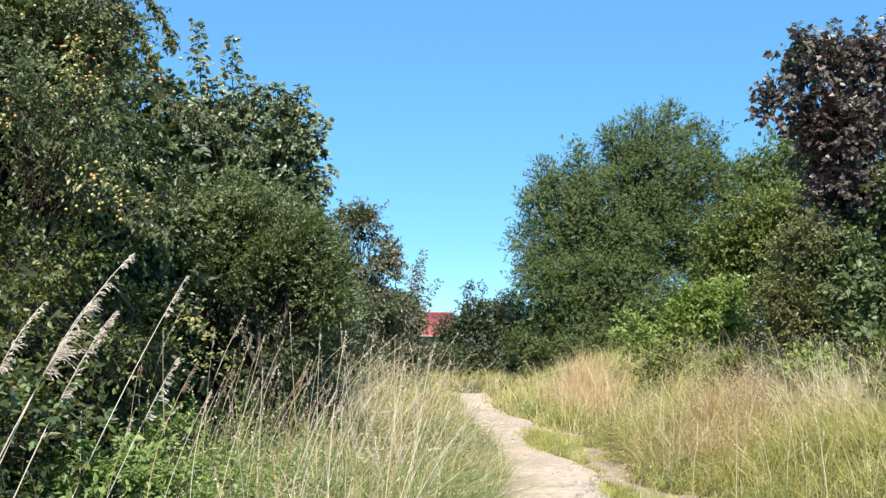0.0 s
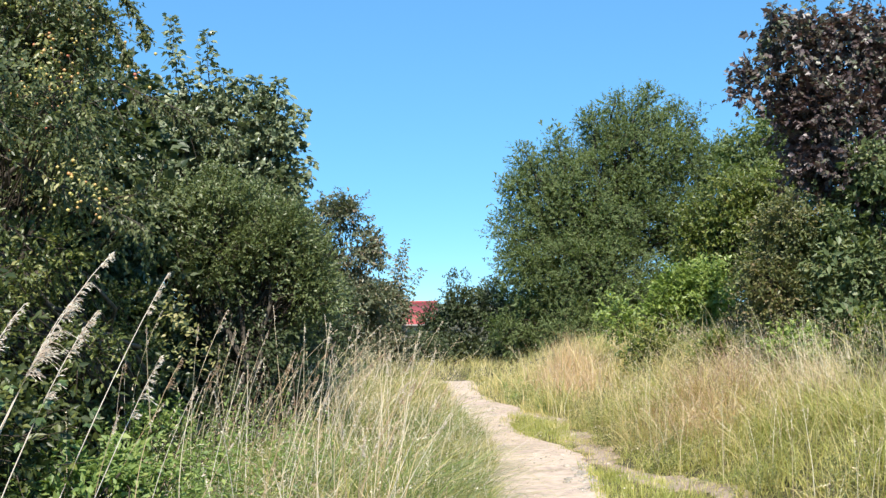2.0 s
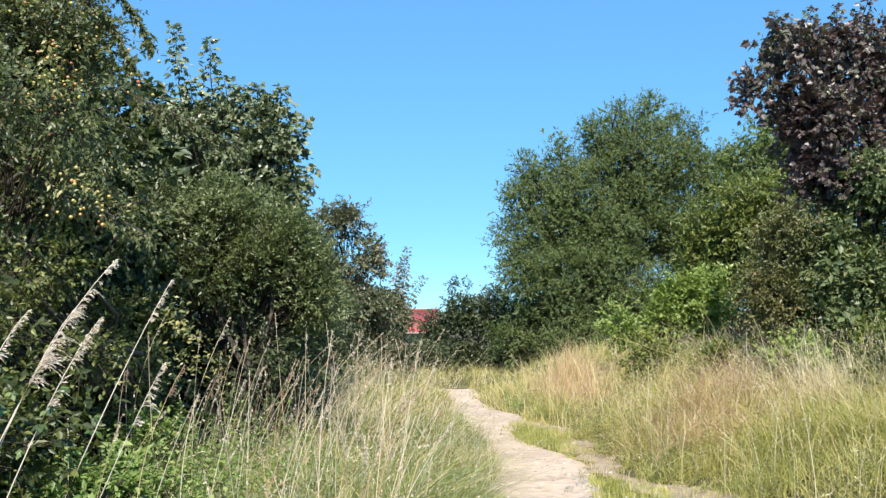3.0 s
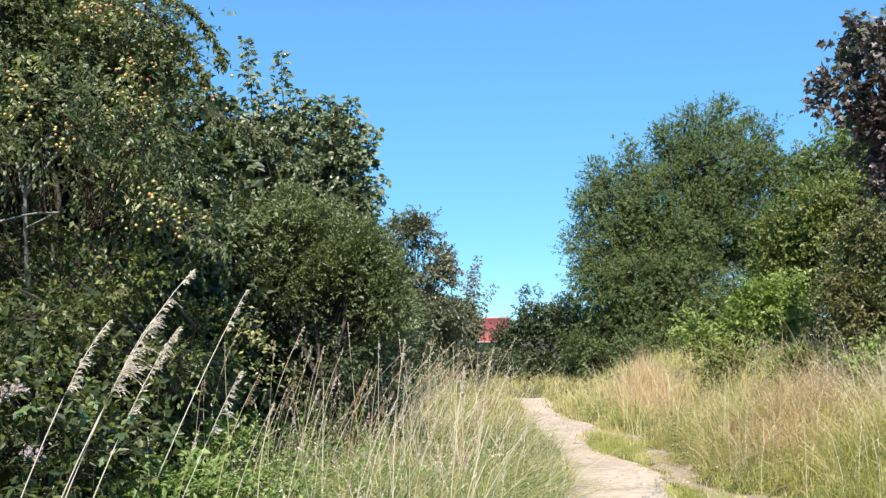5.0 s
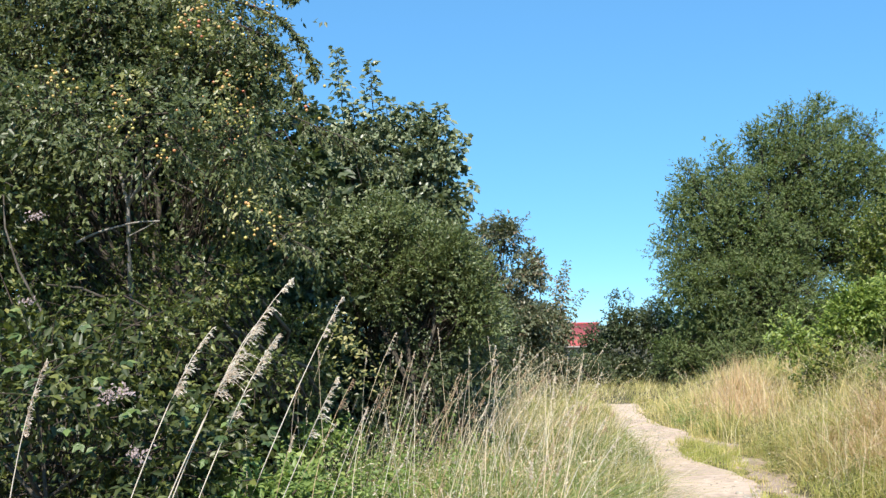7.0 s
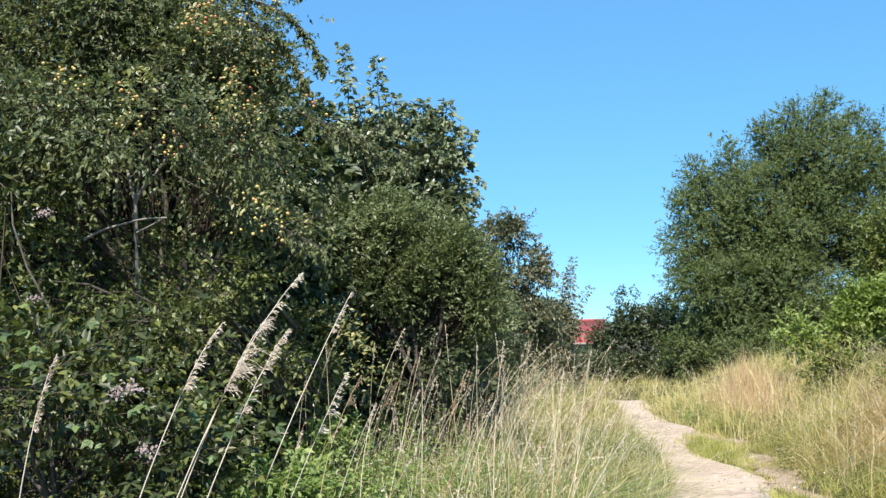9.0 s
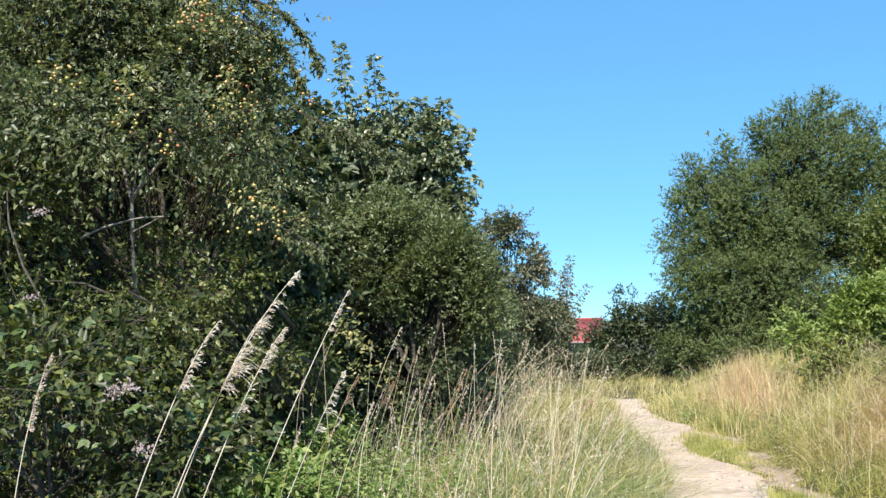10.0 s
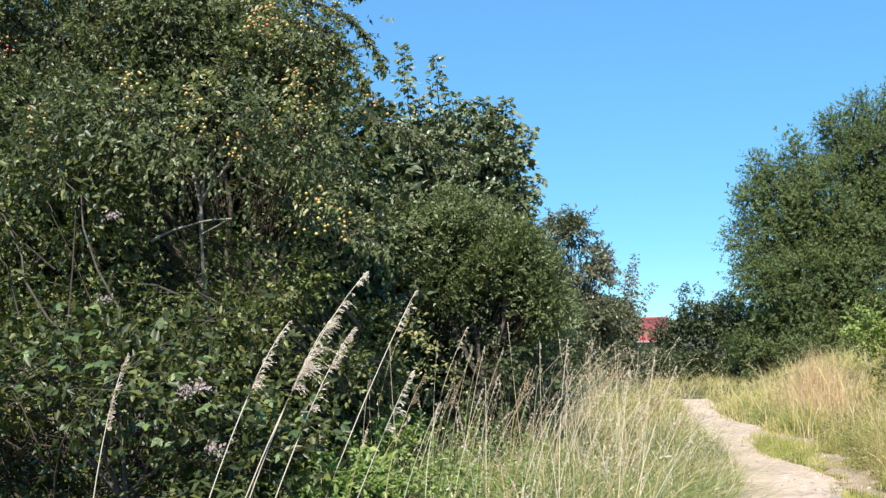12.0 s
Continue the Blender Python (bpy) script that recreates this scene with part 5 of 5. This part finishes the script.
def pebble_field(seed, n):
    rng = np.random.default_rng(seed)
    bm = bmesh.new()
    bmesh.ops.create_icosphere(bm, subdivisions=1, radius=1)
    ball = np.array([v.co for v in bm.verts])
    tri = np.array([[v.index for v in f.verts] for f in bm.faces])
    bm.free()
    s = Soup()
    y = rng.uniform(6, 21, n)
    x = np.interp(y, PATH_Y, PATH_X) + np.interp(y, PATH_Y, PATH_W) * np.where(rng.random(n) < 0.5, rng.uniform(-1.05, 1.05, n), np.sign(rng.normal(0, 1, n)) * rng.uniform(0.6, 1.1, n))
    z = ground_z(x, y) + 0.003
    for p in np.stack([x, y, z], -1):
        r = 0.004 + 0.013 * rng.random() ** 3
        s.add(p + (ball * rng.uniform(0.8, 1.2, ball.shape)) * r * np.array([1.2, 1.0, 0.6]), tri)
    tagged(new("gravel", s.mesh("gravel", STONE, True)), "loose pebbles and gravel scattered over the path", "gravel", kind="stuff")


pebble_field(95, 1100)


def stone(x, y, r, seed):
    rng = np.random.default_rng(seed)
    bm = bmesh.new()
    bmesh.ops.create_icosphere(bm, subdivisions=2, radius=r)
    for v in bm.verts:
        v.co *= 1 + 0.22 * noise.noise(v.co * (1.3 / r) + Vector((seed, 0, 0)))
        v.co.z *= 0.6
    me = bpy.data.meshes.new("stone")
    bm.to_mesh(me)
    bm.free()
    me.materials.append(STONE)
    me.polygons.foreach_set("use_smooth", np.ones(len(me.polygons), dtype=bool))
    ob = tagged(new("stone", me), "small grey stone lying on the sandy path", "stone", "stones on the path")
    ob.matrix_world = pose(x, y, float(ground_z(x, y)) - 0.004 + r * 0.2, 0, 0, rng.uniform(0, 360))


rng = np.random.default_rng(96)
for k in range(46):
    y = rng.normal(9.4, 0.4) if k < 36 else rng.uniform(11, 17)
    stone(float(np.interp(y, PATH_Y, PATH_X)) + (rng.normal(0.8, 0.16) if k < 36 else rng.uniform(-0.9, 0.9)) * float(np.interp(y, PATH_Y, PATH_W)), y, rng.uniform(0.016, 0.042), k)
tree("nettle_clump", (-1.5, 5.1), [(-1.78, 5.3, 0.68, 0.25, 0.25, 0.3), (-1.55, 5.0, 0.5, 0.22, 0.22, 0.25)], NETTLE_LEAF,
     "bright green nettles at the foot of brambles", "plant", 97, 380, 7, 0.052, 0.17, "pointed", trunk=0.012, stems=3, lift=0.6, droop=0.4)


def cane(name, points, thick, material, label, category, group, seed, leaf=None):
    """An arching cane or bare branch, leafy where a leaf material is given."""
    rng = np.random.default_rng(seed)
    p = np.array(points, float)
    s = np.linspace(0, 1, 16)
    line = np.stack([np.interp(s, np.linspace(0, 1, len(p)), p[:, i]) for i in range(3)], -1)
    for _ in range(3):
        line[1:-1] = (line[:-2] + 2 * line[1:-1] + line[2:]) / 4
    top = tagged(empty(name, *points[0]), label, category, group)
    w = Soup()
    tubes(w, line[None], np.linspace(thick, thick * 0.35, 16)[None], 6)
    stem = part_mesh("cane", w.mesh("cane", material, True), top)
    if leaf:
        n = 34
        at = line[np.sort(rng.integers(2, 16, n))] + rng.normal(0, 0.02, (n, 3))
        c = Soup()
        for k in (-1, 0, 1):
            d = rng.normal(0, 0.4, (n, 3)) + np.array([k * 0.7, -0.5, 0.05])
            leaves(c, "pointed", at, d, np.array([0, -0.2, 0.9]) + rng.normal(0, 0.3, (n, 3)), 0.055 * rng.uniform(0.7, 1.2, n))
        part_mesh("foliage", c.mesh("foliage", leaf), stem, "three-fingered green leaves")
    return top


cane("bramble_cane", [(-3.2, 4.9, 0.1), (-2.9, 4.4, 1.1), (-2.3, 4.2, 1.5), (-1.8, 4.4, 1.75)], 0.006, TWIG, "long arching bramble cane with broad leaves", "bramble", "arching bramble canes", 101, BRAMBLE_LEAF)
cane("bramble_cane", [(-3.6, 4.9, 0.1), (-3.2, 4.3, 1.2), (-2.7, 4.1, 1.35), (-2.2, 4.2, 1.3)], 0.006, TWIG, "long arching bramble cane with broad leaves", "bramble", "arching bramble canes", 102, BRAMBLE_LEAF)
cane("bramble_cane", [(-2.6, 4.9, 0.1), (-2.3, 4.3, 0.8), (-1.9, 4.0, 0.95), (-1.6, 4.0, 0.8)], 0.006, TWIG, "long arching bramble cane with broad leaves", "bramble", "arching bramble canes", 103, BRAMBLE_LEAF)
cane("bramble_cane", [(-4.0, 5.0, 0.1), (-3.7, 4.5, 1.5), (-3.2, 4.4, 1.9), (-2.8, 4.4, 1.8)], 0.006, TWIG, "long arching bramble cane with broad leaves", "bramble", "arching bramble canes", 104, BRAMBLE_LEAF)

for k, (x, y, r, leaf) in enumerate([(3.3, 14.8, 0.36, HAZEL_LEAF), (4.3, 11.9, 0.34, LIME_LEAF), (5.0, 11.2, 0.42, HAZEL_LEAF), (3.8, 13.2, 0.30, HAZEL_LEAF), (4.6, 9.7, 0.34, BRAMBLE_LEAF), (5.2, 10.4, 0.4, HAZEL_LEAF)]):
    z = float(ground_z(x, y))
    tree("bramble_clump", (x, y), [(x, y, z + r, r, r * 0.8, 1.15 * r), (x + r, y + 0.2, z + 0.8 * r, r * 0.8, r * 0.7, 0.9 * r)], leaf,
         "low leafy bramble clump among bank grass", "plant", 110 + k, 420, 6, 0.065, 0.22, trunk=0.015, stems=2, lift=0.4)


def blossom_head(parent, c, seed):
    """A loose cluster of faded bramble flowers."""
    rng = np.random.default_rng(seed)
    s = Soup()
    n = 60
    at = np.array(c) + rng.normal(0, 1, (n, 3)) * np.array([0.027, 0.016, 0.013])
    leaves(s, "oval", at, rng.normal(0, 1, (n, 3)), rng.normal(0, 0.5, (n, 3)) + np.array([0, -0.6, 0.5]), 0.019 * rng.uniform(0.6, 1.2, n))
    part_mesh("blossom", s.mesh("blossom", BLOSSOM), parent, "faded pinkish flower cluster")


for k, c in enumerate([(-2.09, 4.3, 1.33), (-2.16, 4.3, 1.31), (-1.88, 4.0, 1.09), (-3.46, 5.9, 2.33), (-3.34, 5.6, 1.78)]):
    blossom_head(bramble, (c[0] * 0.93, c[1] * 0.93, 1.6 + (c[2] - 1.6) * 0.93), 130 + k)


def bare_branch(parent, points, thick):
    p = np.array(points, float)
    s = np.linspace(0, 1, 12)
    line = np.stack([np.interp(s, np.linspace(0, 1, len(p)), p[:, i]) for i in range(3)], -1)
    line[1:-1] = (line[:-2] + 2 * line[1:-1] + line[2:]) / 4
    w = Soup()
    tubes(w, line[None], np.linspace(thick, thick * 0.5, 12)[None], 7)
    part_mesh("bare_branch", w.mesh("bare_branch", PALE_BARK, True), parent, "pale bare branch")


bare_branch(plum, [(-3.35, 7.3, 0.1), (-3.2, 6.9, 1.2), (-3.06, 6.4, 1.94), (-3.0, 6.25, 2.2), (-3.01, 6.25, 2.46)], 0.024)
bare_branch(plum, [(-3.01, 6.25, 2.44), (-3.06, 6.25, 2.62), (-3.12, 6.3, 2.74), (-3.2, 6.4, 2.95)], 0.014)
bare_branch(plum, [(-3.01, 6.25, 2.42), (-2.94, 6.2, 2.5), (-2.87, 6.2, 2.57), (-2.75, 6.2, 2.73), (-2.7, 6.3, 2.95)], 0.014)
bare_branch(plum, [(-3.0, 6.25, 2.45), (-2.97, 6.22, 2.6), (-2.95, 6.25, 2.75)], 0.010)
bare_branch(plum, [(-3.34, 6.2, 2.18), (-3.22, 6.2, 2.24), (-3.02, 6.2, 2.29), (-2.9, 6.2, 2.31), (-2.76, 6.2, 2.31)], 0.010)
bare_branch(plum, [(-2.98, 6.22, 2.22), (-2.88, 6.2, 2.26), (-2.8, 6.2, 2.3)], 0.006)

for k, (x, y) in enumerate([(-1.75, 5.6), (-1.85, 6.9)]):
    z = float(ground_z(x, y))
    tree("nettle_clump", (x, y), [(x, y, z + 0.45, 0.24, 0.22, 0.3), (x + 0.25, y + 0.1, z + 0.35, 0.2, 0.2, 0.25)], NETTLE_LEAF,
         "green nettles among the verge grass", "plant", 140 + k, 330, 7, 0.048, 0.16, "pointed", trunk=0.012, stems=2, lift=0.6, droop=0.4)


def yellow_sprig(parent, foot, tip, n, seed):
    """A hanging sprig of yellowing leaves on a bush or tree."""
    rng = np.random.default_rng(seed)
    s, w = Soup(), Soup()
    for k in range(4):
        a, b = np.array(foot) + rng.normal(0, 0.05, 3), np.array(tip) + rng.normal(0, 0.12, 3)
        shoot(rng, a, b, n // 4 + 4, 0.045, "small", s, w, thick=0.005, spread=0.9)
    part_mesh("yellow_sprig", s.mesh("yellow_sprig", YELLOW_LEAF), parent, "sprig of yellowing leaves")["kind"] = "stuff"


yellow_sprig(plum, (-1.74, 6.8, 1.8), (-1.46, 6.55, 1.32), 100, 150)
yellow_sprig(plum, (-1.66, 6.7, 1.6), (-1.36, 6.5, 1.22), 60, 151)
yellow_sprig(plum, near_side((-2.6, 6.8, 2.6)), near_side((-2.1, 6.6, 2.2)), 60, 152)
yellow_sprig(plum, near_side((-3.3, 6.9, 3.5)), near_side((-3.25, 6.65, 3.0)), 120, 153)
yellow_sprig(plum, near_side((-2.6, 6.9, 3.5)), near_side((-2.5, 6.7, 3.05)), 100, 154)
yellow_sprig(plum, near_side((-2.9, 6.9, 4.0)), near_side((-2.75, 6.65, 3.65)), 100, 155)


# ---- single leaves on the near side of the brambles ----
def serrated_leaf(seed):
    """A bramble leaflet: folded along the midrib, with a toothed edge."""
    rng = np.random.default_rng(seed)
    n = 7
    s = np.linspace(0, 1, n)
    half = 0.31 * np.sin(math.pi * s ** 0.72) * (1 + 0.12 * np.where(np.arange(n) % 2, 1, -1))
    mid = np.stack([s, 0 * s, -0.10 * s ** 2], -1)
    left = mid + np.stack([0.03 * np.sin(9 * s), half, 0.10 * half + rng.normal(0, 0.01, n)], -1)
    right = mid + np.stack([0.03 * np.sin(9 * s), -half, 0.10 * half + rng.normal(0, 0.01, n)], -1)
    v = np.concatenate([mid, left, right])
    i = np.arange(n - 1)
    me = mesh_np("leaf", v, [np.stack([i, i + 1, i + 1 + n, i + n], -1), np.stack([i + 1, i, i + 2 * n, i + 1 + 2 * n], -1)], SINGLE_LEAF)
    return me


SINGLE_LEAF, leaf_tree, leaf_bsdf, leaf_out = node_material("single_bramble_leaf")
info = leaf_tree.nodes.new("ShaderNodeObjectInfo")
leaf_tree.links.new(ramp(leaf_tree, info.outputs["Random"], [(0.0, (0.032, 0.055, 0.018)), (0.6, (0.075, 0.115, 0.032)), (0.9, (0.13, 0.18, 0.05)), (1.0, (0.20, 0.22, 0.07))]), leaf_bsdf.inputs["Base Color"])
leaf_bsdf.inputs["Roughness"].default_value = 0.42
leaf_bump = leaf_tree.nodes.new("ShaderNodeBump")
leaf_bump.inputs["Distance"].default_value = 0.002
leaf_tree.links.new(noise_fac(leaf_tree, 160, 3.0), leaf_bump.inputs["Height"])
leaf_tree.links.new(leaf_bump.outputs[0], leaf_bsdf.inputs["Normal"])
LEAFLETS = [serrated_leaf(k) for k in range(4)]
rng = np.random.default_rng(160)
MOUNDS = [(-3.1, 4.85, 1.34, 1.0, 0.55, 0.4), (-2.2, 5.1, 0.92, 0.6, 0.5, 0.38), (-4.4, 5.1, 1.25, 1.05, 0.6, 0.45)]
for k in range(100):
    c = MOUNDS[int(rng.choice(3, p=[0.45, 0.25, 0.3]))]
    u = unit(rng.normal(0, 0.75, 3) + np.array([0.15, -1.0, 0.45]))
    p = np.array(c[:3]) + u * np.array(c[3:6]) * rng.uniform(0.98, 1.12)
    if p[2] < float(ground_z(p[0], p[1])) + 0.75:
        continue
    out = unit(np.array([u[0] * 0.6, -0.7, 0.1]) + rng.normal(0, 0.35, 3))
    size = rng.uniform(0.038, 0.066)
    for turn in (-62, 0, 62):
        z = unit(np.array([0, -0.25, 0.8]) + 0.3 * out + rng.normal(0, 0.22, 3))
        x = unit(out - (out @ z) * z)
        m = Matrix([(*col,) for col in np.stack([x, np.cross(z, x), z], 1)]).to_4x4()
        leaf = new("leaf", LEAFLETS[int(rng.integers(0, 4))])
        leaf.parent = bramble
        leaf.matrix_parent_inverse = Matrix.Translation(bramble.location).inverted()
        leaf.matrix_basis = Matrix.Translation(p.tolist()) @ m @ pose(0, 0, 0, 0, 0, turn) @ Matrix.Scale(size * (1.0 if turn == 0 else 0.85), 4)
